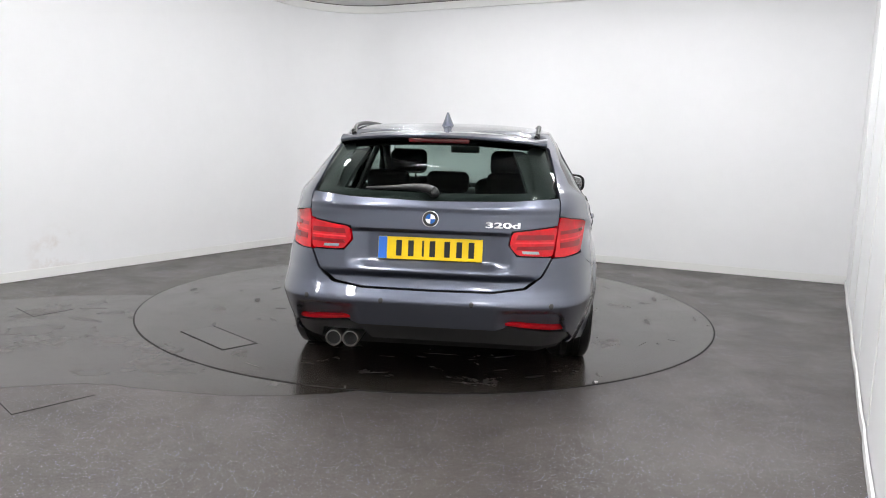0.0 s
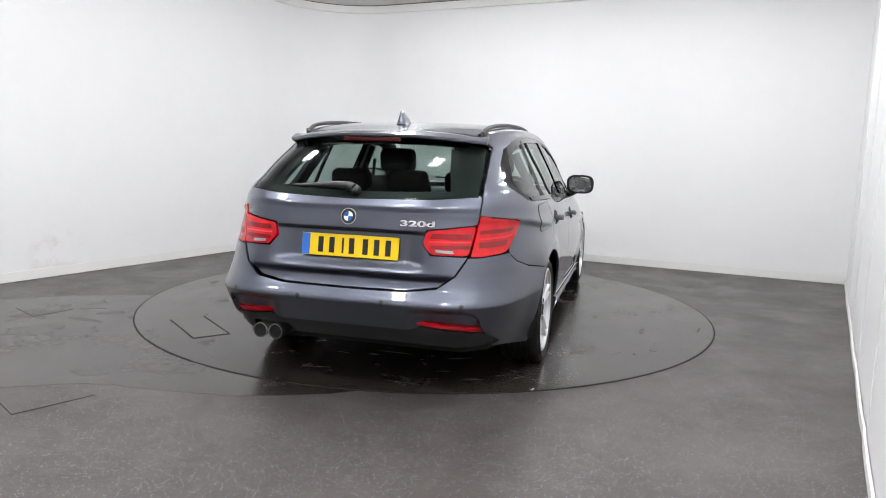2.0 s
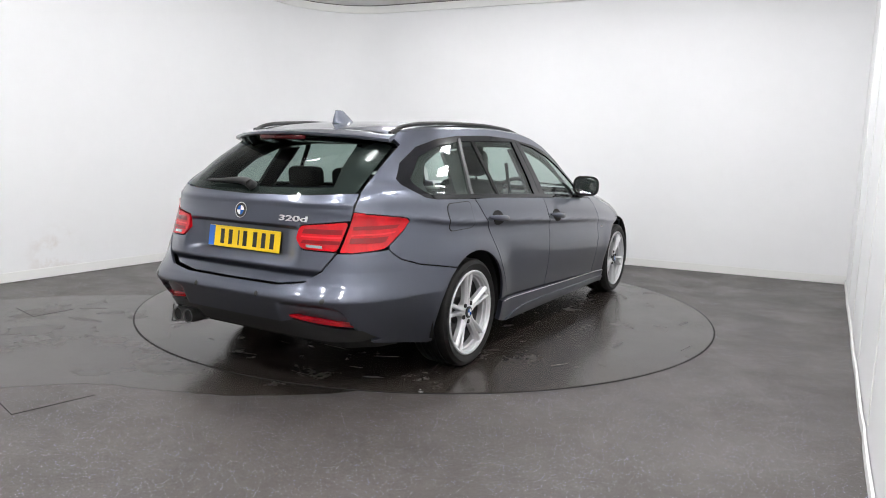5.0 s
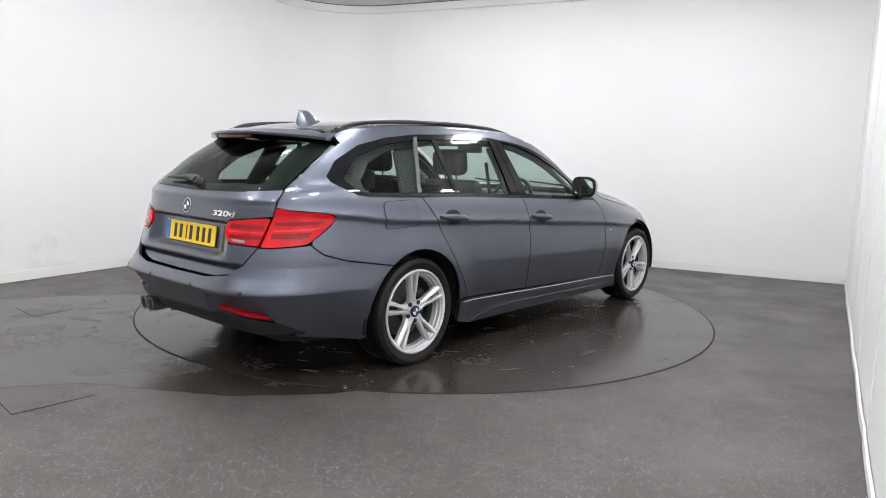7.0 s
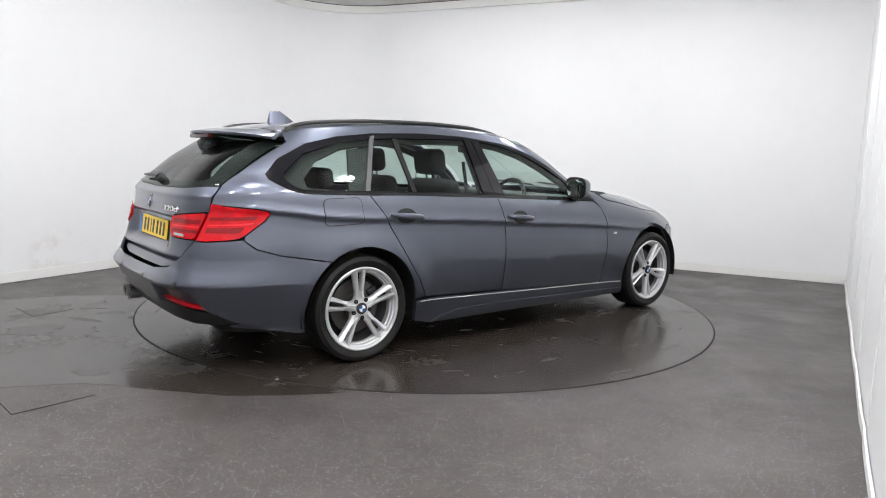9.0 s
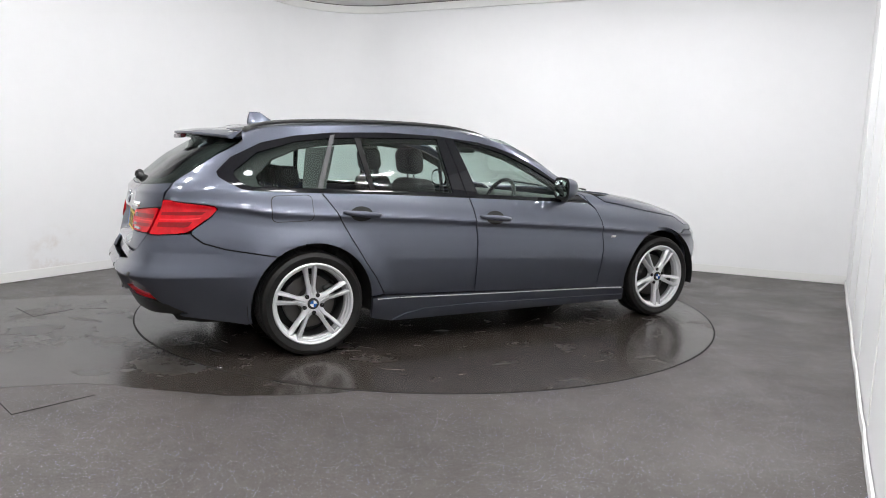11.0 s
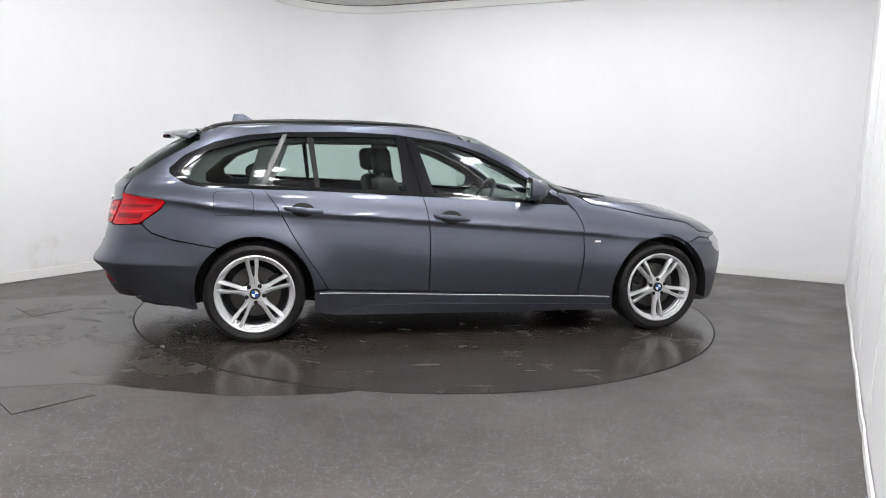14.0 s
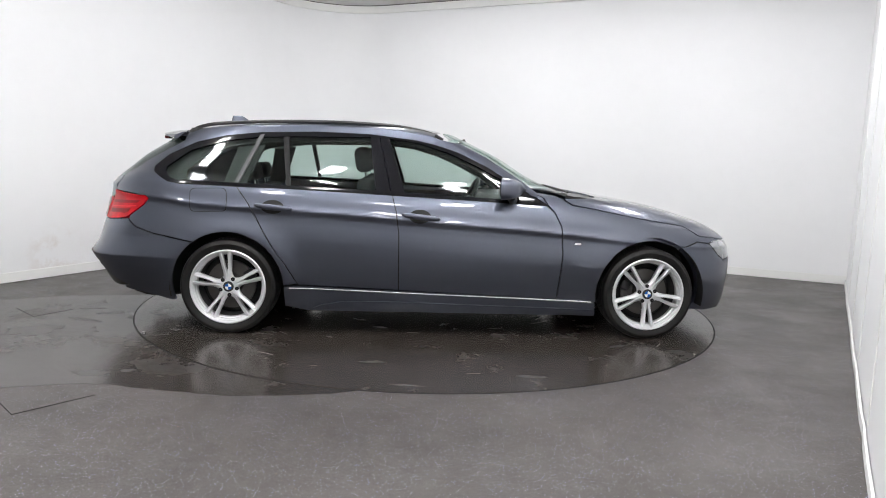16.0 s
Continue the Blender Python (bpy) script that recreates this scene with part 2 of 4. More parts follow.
def build_room():
    wall_piece("wall_west", [NEAR_L, ROUND[0]], 0, HEIGHT, 0.15, SCUFFED, "plain white painted studio wall with faint scuffs")
    wall_piece("wall_cove", ROUND, 0, HEIGHT, 0.15, WALL, "white rounded corner joining two studio walls", smooth=True)
    wall_piece("wall_north", [ROUND[-1], CORNER_R], 0, HEIGHT, 0.15, WALL, "plain white painted studio back wall")
    wall_piece("wall_east", [CORNER_R, NEAR_R], 0, HEIGHT, 0.15, WALL, "white panelled studio wall with upright joints")
    # added behind the camera, never in view; its grey darkens the car's reflections
    wall_piece("wall_south", [NEAR_R, NEAR_L], 0, HEIGHT, 0.15, UNSEEN_GREY, "plain unseen closing wall, grey to dim the car's reflections")
    wall_piece("baseboard_west", [NEAR_L, ROUND[0]], 0, 0.085, -0.002, TRIM, "white painted baseboard", 0.016)
    wall_piece("baseboard_cove", ROUND, 0, 0.085, -0.002, TRIM, "white bent baseboard in the rounded corner", 0.016, True)
    wall_piece("baseboard_north", [ROUND[-1], CORNER_R - U * 0.016], 0, 0.085, -0.002, TRIM, "white painted baseboard", 0.016)
    # the wavy, partly loose baseboard of the panelled wall
    pts, rng = [], random.Random(4)
    n = 46
    for i in range(n + 1):
        p = CORNER_R.lerp(NEAR_R, i / n)
        pts.append(p + NEAR_D * (0.003 + 0.006 * rng.random()))
    wall_piece("baseboard_east", pts, 0, 0.052, -0.001, TRIM, "white loose wavy baseboard strip", 0.012)
    for i, at in enumerate((1.15, 2.35, 3.55, 4.75, 5.95)):
        p = CORNER_R - U_R * at
        bm = box(-0.010, 0.010, -0.004, 0.002, 0.08, HEIGHT, 0.001, 1)
        moved(bm, Matrix.Translation(p + NEAR_D * 0.003) @ Matrix.Rotation(math.atan2(U_R.y, U_R.x), 4, "Z"))
        tagged(new("trim_%d" % (i + 1), finish("trim", bm, TRIM, False)), "thin white joint strip of the wall panels", "trim", kind="structure")
    # cornice trim and ceiling
    wall_piece("cornice_west", [NEAR_L, ROUND[0]], HEIGHT - 0.10, HEIGHT, -0.002, TRIM, "white painted cornice strip", 0.03)
    wall_piece("cornice_cove", ROUND, HEIGHT - 0.10, HEIGHT, -0.002, TRIM, "white painted cornice strip", 0.03, True)
    wall_piece("cornice_north", [ROUND[-1], CORNER_R - U * 0.03], HEIGHT - 0.10, HEIGHT, -0.002, TRIM, "white painted cornice strip", 0.03)
    # the open joint between cornice and ceiling tiles
    wall_piece("trim_joint_west", [NEAR_L, ROUND[0]], HEIGHT - 0.010, HEIGHT - 0.001, -0.031, JOINT, "thin dark joint under the ceiling", 0.036)
    wall_piece("trim_joint_cove", ROUND, HEIGHT - 0.010, HEIGHT - 0.001, -0.031, JOINT, "thin dark joint under the ceiling", 0.036, True)
    wall_piece("trim_joint_north", [ROUND[-1], CORNER_R - U * 0.036], HEIGHT - 0.010, HEIGHT - 0.001, -0.031, JOINT, "thin dark joint under the ceiling", 0.036)
    outer = [p.copy() for p in OUT_PATH]
    mid = sum(outer, Vector()) / len(outer)
    grown = [(p + (p - mid).normalized() * 0.2).to_2d() for p in outer]
    bm = prism(grown, HEIGHT, HEIGHT + 0.1)
    tagged(new("ceiling", finish("ceiling", bm, CEIL, False)), "pale grey plaster ceiling", "ceiling", kind="structure")
    bm = prism(grown, -0.12, -0.004)
    tagged(new("floor", finish("floor", bm, FLOOR, False)), "dark grey speckled vinyl floor, dry and dull", "floor", kind="structure")


def disc_ring(r0, r1, z0, z1, n=160):
    bm = bmesh.new()
    rows = [[bm.verts.new((r * math.cos(2 * math.pi * i / n), r * math.sin(2 * math.pi * i / n), z)) for i in range(n)] for r, z in ((r0, z0), (r0, z1), (r1, z1), (r1, z0))]
    for a, b in zip(rows, rows[1:]):
        for i in range(n):
            bm.faces.new((a[i], a[(i + 1) % n], b[(i + 1) % n], b[i]))
    bmesh.ops.recalc_face_normals(bm, faces=bm.faces[:])
    return bm


SCREW = (-1.897, -1.157, 0.0)


def build_turntable():
    t = thing("turntable", "dark round car turntable, damp and scuffed, flush with the floor", "turntable")
    part("deck", lathe([(-0.03, 0.001), (-0.03, 2.235), (0.0, 2.238), (0.001, 2.23), (0.001, 0.001)], 160, "z"), DECK, t)
    part("rim_gap", disc_ring(2.238, 2.249, -0.0035, -0.002), STEEL_EDGE, t, "thin dark gap round the deck")
    # lift-out hatch let into the deck
    hm = Matrix.Translation((-1.434, 1.195, 0)) @ Matrix.Rotation(radians(51.2), 4, "Z")
    part("hatch_gap", moved(box(-0.288, 0.288, -0.121, 0.121, 0.0, 0.0022), hm), STEEL_EDGE, t, smooth=False)
    part("hatch_plate", moved(box(-0.277, 0.279, -0.110, 0.112, 0.0, 0.0042, 0.001, 1), hm), DECK, t, "oblong lift-out hatch plate", smooth=False)
    part("rim_screw", moved(lathe([(0.0, 0.016), (0.006, 0.015), (0.008, 0.010), (0.008, 0.001)], 16, "z"), Matrix.Translation(SCREW)), CHROME, t, "small shiny screw head")
    return t


def blob(points, z0, z1, seed, rough=0.05):
    """A flat patch with an uneven edge through plan points."""
    rng = random.Random(seed)
    out = []
    n = len(points)
    for i in range(n):
        p0, p1, p2, p3 = (Vector(points[(i + k) % n]) for k in (-1, 0, 1, 2))
        for k in range(8):
            s = k / 8
            q = 0.5 * (2 * p1 + (p2 - p0) * s + (2 * p0 - 5 * p1 + 4 * p2 - p3) * s * s + (3 * p1 - p0 - 3 * p2 + p3) * s ** 3)
            out.append((q.x + rng.uniform(-rough, rough) * 0.4, q.y + rng.uniform(-rough, rough) * 0.4))
    return prism(out, z0, z1)


def build_floor_marks():
    bm = blob([(-3.55, -0.62), (-3.2, -0.30), (-2.9, -0.15), (-2.45, -0.06), (-2.1, -0.1), (-2.05, -0.7), (-1.86, -1.15), (-1.5, -1.6), (-0.95, -1.95), (-0.35, -2.2), (-0.9, -2.33), (-1.36, -2.27), (-1.75, -2.21), (-2.15, -2.31), (-2.9, -2.6), (-3.8, -2.3)], -0.0045, -0.0031, 3, 0.02)
    tagged(new("wet_patch", finish("wet_patch", bm, WET, False)), "shallow film of water on the grey floor", "wet patch", kind="structure")
    for corners in (((-3.04, -0.61), (-2.89, -0.42), (-2.63, -0.60), (-2.78, -0.85)), ((-2.02, -2.48), (-1.90, -2.37), (-1.62, -2.37), (-1.86, -2.64))):
        pts = [Vector(c) for c in corners]
        mid = sum(pts, Vector((0, 0))) / 4
        h = thing("floor_hatch", "flush oblong floor hatch with a thin dark joint", "hatch", "floor hatches")
        part("joint", prism([mid + (q - mid) * 1.015 for q in pts], -0.004, -0.0025), STEEL_EDGE, h, smooth=False)
        part("cover", prism([mid + (q - mid) * 0.985 for q in pts], -0.004, -0.0015), WET if mid.y > -1.5 else FLOOR, h, smooth=False)


def smear(cx, cy, a, b, turn, z0, z1, rng):
    """A small flat patch, longer one way, with a ragged edge."""
    pts = []
    for i in range(22):
        u = 2 * math.pi * i / 22
        r = rng.uniform(0.62, 1.1)
        x, y = a * r * math.cos(u), b * r * math.sin(u)
        c, s = math.cos(radians(turn)), math.sin(radians(turn))
        pts.append((cx + x * c - y * s, cy + x * s + y * c))
    return prism(pts, z0, z1)


def build_smears():
    rng = random.Random(11)
    bms = [smear(x, y, a, b, turn, -0.0035, -0.0024, rng) for (x, y), a, b, turn in (((-2.58, -1.2), 0.200, 0.140, 20), ((-2.4, -0.89), 0.030, 0.160, 70), ((-2.03, -1.38), 0.025, 0.200, 62), ((-2.51, -0.55), 0.120, 0.020, 5), ((-1.47, -1.92), 0.100, 0.050, -25), ((-1.8, -2.04), 0.120, 0.050, -10), ((-1.63, -1.98), 0.050, 0.030, 0), ((-2.28, -0.67), 0.060, 0.050, 0), ((-1.27, -1.91), 0.050, 0.110, 10))]
    tagged(new("dry_mark", finish("dry_mark", join(bms), DRY, False)), "dry rubbed marks in the film of water", "floor mark", kind="stuff")
    for i in range(66):
        u, r = rng.uniform(0, 2 * math.pi), rng.uniform(0.9, 2.15)
        along = math.degrees(u) + 90 + rng.uniform(-25, 25)
        thin = i % 3 > 0
        bm = smear(r * math.cos(u), r * math.sin(u), rng.uniform(0.02, 0.11), rng.uniform(0.001, 0.004) if thin else rng.uniform(0.008, 0.025), along, 0.0005, 0.0018, rng)
        part("scratch" if thin else "scuff_mark", bm, SCRATCH if thin else DRY, TABLE, smooth=False)


def build_lights():
    proto = None
    for i in range(4):
        for j in range(3):
            p = CORNER_R - U * (2.0, 4.6, 6.1, 7.6)[i] + NEAR_D * (0.80 + 1.75 * j)
            m = Matrix.Translation((p.x, p.y, HEIGHT)) @ Matrix.Rotation(math.atan2(U.y, U.x), 4, "Z")
            if proto is None:
                proto = thing("ceiling_light", "oblong white ceiling light with a deep diffuser, lit", "ceiling light", "ceiling lights")
                fr = join([box(-0.23, 0.23, a, b, -0.03, -0.001, 0.004, 1) for a, b in ((-0.13, -0.10), (0.10, 0.13))] + [box(a, b, -0.10, 0.10, -0.03, -0.001, 0.004, 1) for a, b in ((-0.23, -0.20), (0.20, 0.23))])
                part("frame", fr, WHITE_PL, proto, smooth=False)
                part("diffuser", box(-0.20, 0.20, -0.10, 0.10, -0.085, -0.008), LAMP_GLOW, proto, "glowing white diffuser", smooth=False)
                proto.matrix_basis = m
            else:
                copy_thing(proto, m)


build_room()
TABLE = build_turntable()
build_floor_marks()
build_smears()
build_lights()


# ---------------------------------------------------------------- car body surface
# Car space: x forward from the rear axle, y to the left, z up from the ground.
X0 = 1.0
Z_W = [(0.15, 0.825), (0.19, 0.842), (0.25, 0.856), (0.32, 0.868), (0.40, 0.882), (0.48, 0.8925), (0.54, 0.8970), (0.58, 0.8975), (0.62, 0.8960), (0.66, 0.8930), (0.70, 0.8890), (0.732, 0.8875), (0.752, 0.8915), (0.764, 0.8965), (0.772, 0.8970), (0.785, 0.8915), (0.81, 0.883), (0.86, 0.871), (0.92, 0.847), (0.97, 0.818), (1.05, 0.787), (1.15, 0.745), (1.25, 0.698), (1.32, 0.662), (1.38, 0.628), (1.45, 0.58)]
Z_R = [(0.15, -0.83), (0.22, -0.885), (0.28, -0.93), (0.34, -0.962), (0.40, -0.990), (0.46, -1.016), (0.488, -1.028), (0.497, -1.031), (0.507, -1.028), (0.54, -1.008), (0.58, -0.985), (0.70, -0.953), (0.80, -0.935), (0.90, -0.915), (0.96, -0.90), (1.00, -0.87), (1.08, -0.782), (1.16, -0.69), (1.254, -0.545), (1.32, -0.43), (1.45, -0.20)]
Z_F = [(0.13, 3.51), (0.20, 3.54), (0.30, 3.555), (0.45, 3.56), (0.55, 3.555), (0.62, 3.54), (0.68, 3.50), (0.73, 3.43), (0.78, 3.33), (0.82, 3.21), (0.86, 3.07), (0.90, 2.90), (0.93, 2.71), (0.95, 2.55), (0.968, 2.34), (1.06, 2.06), (1.21, 1.80), (1.33, 1.54), (1.40, 1.38), (1.45, 1.27)]
Z_NR = [(0.15, 4.9), (0.35, 5.2), (0.50, 5.3), (0.65, 4.9), (0.80, 4.4), (0.90, 4.3), (1.05, 4.6), (1.45, 5.0)]
Z_NF = [(0.15, 4.6), (0.7, 4.8), (0.92, 4.8), (1.0, 6.0), (1.45, 6.0)]
CREASE = [(-1.1, 0.93), (-0.5, 0.888), (-0.2, 0.852), (0.2, 0.829), (0.72, 0.806), (1.09, 0.782), (1.39, 0.763), (1.84, 0.737), (2.2, 0.711), (2.6, 0.675), (3.6, 0.60)]
ROOF = [(-0.70, 1.300), (-0.37, 1.353), (-0.15, 1.385), (0.25, 1.418), (0.66, 1.430), (1.07, 1.425), (1.30, 1.398), (1.45, 1.362), (1.6, 1.30)]
CANT = [(-0.70, 1.215), (-0.45, 1.295), (-0.2, 1.342), (0.2, 1.371), (0.7, 1.382), (1.1, 1.367), (1.3, 1.335), (1.45, 1.295), (1.6, 1.24)]


def table(rows):
    """A smooth monotone curve through rows."""
    xs = np.array([r[0] for r in rows])
    ys = np.array([r[1] for r in rows])
    h, d = np.diff(xs), np.diff(ys) / np.diff(xs)
    m = np.zeros(len(xs))
    m[0], m[-1] = d[0], d[-1]
    for i in range(1, len(xs) - 1):
        if d[i - 1] * d[i] > 0:
            w1, w2 = 2 * h[i] + h[i - 1], h[i] + 2 * h[i - 1]
            m[i] = (w1 + w2) / (w1 / d[i - 1] + w2 / d[i])

    def f(x):
        x = min(max(x, xs[0]), xs[-1])
        i = min(max(int(np.searchsorted(xs, x)) - 1, 0), len(h) - 1)
        t = (x - xs[i]) / h[i]
        return float(ys[i] * (1 + 2 * t) * (1 - t) ** 2 + m[i] * h[i] * t * (1 - t) ** 2 + ys[i + 1] * t * t * (3 - 2 * t) + m[i + 1] * h[i] * t * t * (t - 1))
    return f


fw, fr_, ff, fnr, fnf, fcrease, froof, fcant = (table(r) for r in (Z_W, Z_R, Z_F, Z_NR, Z_NF, CREASE, ROOF, CANT))


def step(a, b, x):
    t = min(max((x - a) / (b - a), 0), 1)
    return t * t * (3 - 2 * t)


def half_width(x, z):
    """The side's half width amidships at z, with the crease that rises to the rear."""
    s = fcrease(x) - 0.765
    k = step(0.35, 0.66, z) * (1 - step(0.98, 1.25, z))
    return fw(z - s * k) - (0.12 * max(0.497 - z, 0) + 0.10 * min(max(z - 0.497, 0), 0.13)) * step(-0.28, -0.60, x)


def flare(x, z):
    """The swelling round the wheel arches."""
    out = 0.0
    for c, a in ((0.0, 0.026), (2.81, 0.022)):
        r = math.hypot(x - c, z - 0.315)
        out += a * math.exp(-((r - 0.37) / 0.10) ** 2) * step(0.98, 0.6, z)
    return out


def side_y(x, z):
    """Half width of the body at x, z."""
    w = half_width(x, z)
    if x < X0:
        n, q = fnr(z), (X0 - x) / (X0 - fr_(z))
    else:
        n, q = fnf(z), (x - X0) / (ff(z) - X0)
    return w * max(1 - min(q, 1) ** n, 0) ** (1 / n) + flare(x, z) * (1 - min(q, 1) ** 6)


def rear_x(y, z):
    n = fnr(z)
    L = X0 - fr_(z)
    x = X0 - L
    for _ in range(4):
        x = X0 - L * max(1 - min(abs(y) / half_width(x, z), 1) ** n, 0) ** (1 / n)
    return x


def front_x(y, z):
    n = fnf(z)
    L = ff(z) - X0
    x = X0 + L
    for _ in range(4):
        x = X0 + L * max(1 - min(abs(y) / half_width(x, z), 1) ** n, 0) ** (1 / n)
    return x


def surf(a, z):
    """The body's skin at the angle a round the car (0: rear centre, -90 degrees: right side) and height z."""
    rear = math.cos(a) >= 0
    n = fnr(z) if rear else fnf(z)
    L = X0 - fr_(z) if rear else ff(z) - X0
    c, s = abs(math.cos(a)), abs(math.sin(a))
    r = (c ** n + s ** n) ** (-1 / n)
    x = X0 - math.copysign(L * r * c, math.cos(a))
    w = half_width(x, z)
    y = w * r * s + flare(x, z) * (1 - min(r * c, 1) ** 6) * s
    return Vector((x, math.copysign(y, math.sin(a)), z))


def angle_side(x, z):
    """The angle on the right side at x."""
    L = X0 - fr_(z) if x < X0 else ff(z) - X0
    n = fnr(z) if x < X0 else fnf(z)
    q = min(abs(x - X0) / L, 0.9999)
    s = max(1 - q ** n, 0) ** (1 / n)
    a = math.atan2(s, q if x < X0 else -q)
    return -a


def angle_rear(y, z):
    x = rear_x(y, z)
    q = (X0 - x) / (X0 - fr_(z))
    return math.atan2(y / half_width(x, z), q)


def angle_front(y, z):
    x = front_x(y, z)
    q = (x - X0) / (ff(z) - X0)
    return -math.atan2(-y / half_width(x, z), -q)


def outline(points, size=0.03):
    """Dense corners in the skin's angle and height, from points ('s', x, z), ('r', y, z) or ('f', y, z)."""
    out = []
    n = len(points)
    for i in range(n):
        k, a, b = points[i]
        k2, a2, b2 = points[(i + 1) % n]
        if k == k2:
            m = max(1, int(math.hypot(a2 - a, b2 - b) / size))
            row = [(a + (a2 - a) * j / m, b + (b2 - b) * j / m) for j in range(m)]
        else:
            row = [(a, b)]
        fn = {"s": angle_side, "l": lambda x, h: -angle_side(x, h), "r": angle_rear, "f": angle_front}[k]
        out += [(fn(p, z), z) for p, z in row]
    return out


def round_corners(points, r, n=5):
    """Rounds the corners of an outline of (kind, a, b) with one kind."""
    out = []
    m = len(points)
    for i in range(m):
        k, x, y = points[i]
        p = Vector((x, y))
        a, b = Vector(points[i - 1][1:]) - p, Vector(points[(i + 1) % m][1:]) - p
        ra = min(r, a.length * 0.45, b.length * 0.45)
        u, v = p + a.normalized() * ra, p + b.normalized() * ra
        for j in range(n + 1):
            t = j / n
            q = u * (1 - t) ** 2 + p * 2 * t * (1 - t) + v * t * t
            out.append((k, q.x, q.y))
    return out


def arc(cx, cz, r, a0, a1, n=18):
    return [("s", cx + r * math.cos(radians(a0 + (a1 - a0) * i / n)), cz + r * math.sin(radians(a0 + (a1 - a0) * i / n))) for i in range(n + 1)]


def skin(points, off=0.0, thick=0.016, da=0.032, dz=0.0125, bend=None, mirror=False):
    """A panel of the skin within an outline: gridded, laid on the body, moved out by off, with a turned-in edge."""
    flat = outline(points)
    bm = bmesh.new()
    vs = []
    for a, z in flat:
        if not vs or (vs[-1].co.xy - Vector((a, z))).length > 1e-5:
            vs.append(bm.verts.new((a, z, 0)))
    bm.faces.new(vs)
    lo = Vector((min(p[0] for p in flat), min(p[1] for p in flat)))
    hi = Vector((max(p[0] for p in flat), max(p[1] for p in flat)))
    for axis, st in ((0, da), (1, dz)):
        k = math.floor(lo[axis] / st) + 1
        while k * st < hi[axis] - 1e-4:
            co, no = Vector((0, 0, 0)), Vector((0, 0, 0))
            co[axis], no[axis] = k * st + 1.3e-5, 1
            bmesh.ops.bisect_plane(bm, geom=bm.verts[:] + bm.edges[:] + bm.faces[:], plane_co=co, plane_no=no, dist=1e-6)
            k += 1
    bmesh.ops.triangulate(bm, faces=[f for f in bm.faces if len(f.verts) > 4])
    def f(u, h):
        q = surf(u, h)
        return bend(q) if bend else q
    sn = bm.verts.layers.float_vector.new("skin_normal")
    sr = bm.faces.layers.int.new("skin_rim")
    for v in bm.verts:
        a, z = v.co.x, v.co.y
        p = f(a, z)
        e = 0.003
        n = (f(a + e, z) - f(a - e, z)).cross(f(a, z + e) - f(a, z - e))
        n.normalize()
        if n.dot(p - Vector((min(max(p.x, 0.3), 2.2), 0, 0.6))) < 0:
            n.negate()
        v.co = p + n * off
        v[sn] = n
    bmesh.ops.recalc_face_normals(bm, faces=bm.faces[:])
    for fc in bm.faces:
        if fc.normal.dot(sum((v[sn] for v in fc.verts), Vector())) < 0:
            fc.normal_flip()
    if thick:
        rim = [e for e in bm.edges if len(e.link_faces) == 1]
        made = bmesh.ops.extrude_edge_only(bm, edges=rim)["geom"]
        for v in made:
            if isinstance(v, bmesh.types.BMVert):
                v.co = v.co - v[sn] * thick
            elif isinstance(v, bmesh.types.BMFace):
                v[sr] = 1
        bm.normal_update()
    if mirror:
        for v in bm.verts:
            v.co.y = -v.co.y
            n = v[sn].copy()
            n.y = -n.y
            v[sn] = n
        bmesh.ops.reverse_faces(bm, faces=bm.faces[:])
    return bm


def S(*pts):
    return [("s", x, z) for x, z in pts]


def R(*pts):
    return [("r", y, z) for y, z in pts]


def F(*pts):
    return [("f", y, z) for y, z in pts]


# ---------------------------------------------------------------- the car
ARCH_R, ARCH_Z = 0.364, 0.318
BELT = [(-0.40, 0.990), (-0.32, 0.978), (0.04, 0.972), (0.34, 0.966), (1.05, 0.940), (1.73, 0.912), (2.085, 0.896)]
DLO_TOP = [(2.03, 0.935), (1.90, 1.020), (1.70, 1.140), (1.50, 1.232), (1.35, 1.278), (1.22, 1.305), (0.90, 1.338), (0.55, 1.345), (0.18, 1.330), (-0.05, 1.303), (-0.25, 1.255), (-0.43, 1.166), (-0.515, 1.085), (-0.51, 1.055), (-0.46, 1.022)]
GLASS_TOP = [(1.99, 0.925), (1.90, 0.985), (1.795, 1.060), (1.624, 1.146), (1.426, 1.230), (1.229, 1.288), (1.04, 1.312), (0.90, 1.319), (0.36, 1.307), (0.169, 1.297), (-0.053, 1.268), (-0.281, 1.200), (-0.425, 1.088), (-0.428, 1.066), (-0.39, 1.022), (-0.345, 1.004)]


def belt_z(x):
    return float(np.interp(x, [p[0] for p in BELT], [p[1] for p in BELT]))


def flip(points):
    return [(k, -a if k in "rf" else a, b) for k, a, b in points]


def both(name, make, material, parents, label=""):
    """One part on the right side and its mirror image on the left."""
    if not isinstance(parents, (list, tuple)):
        parents = (parents, parents)
    return [part(name, make(m), material, p, label) for m, p in zip((False, True), parents)]


def gate_bend(q):
    """The number plate's recess in the tailgate, and the tuck under the lower crease."""
    y, z = abs(q.y), q.z
    m = (1 - step(0.30, 0.43, y)) * step(0.64, 0.70, z) * (1 - step(0.828, 0.842, z))
    plate = -0.893 + (z - 0.805) * 0.136
    q.x += m * (plate + 0.006 - q.x)
    q.x += 0.030 * (1 - step(0.60, 0.645, z)) * (1 - step(0.50, 0.62, y))
    q.x -= 0.007 * math.exp(-((z - 0.957) / 0.016) ** 2)
    return q


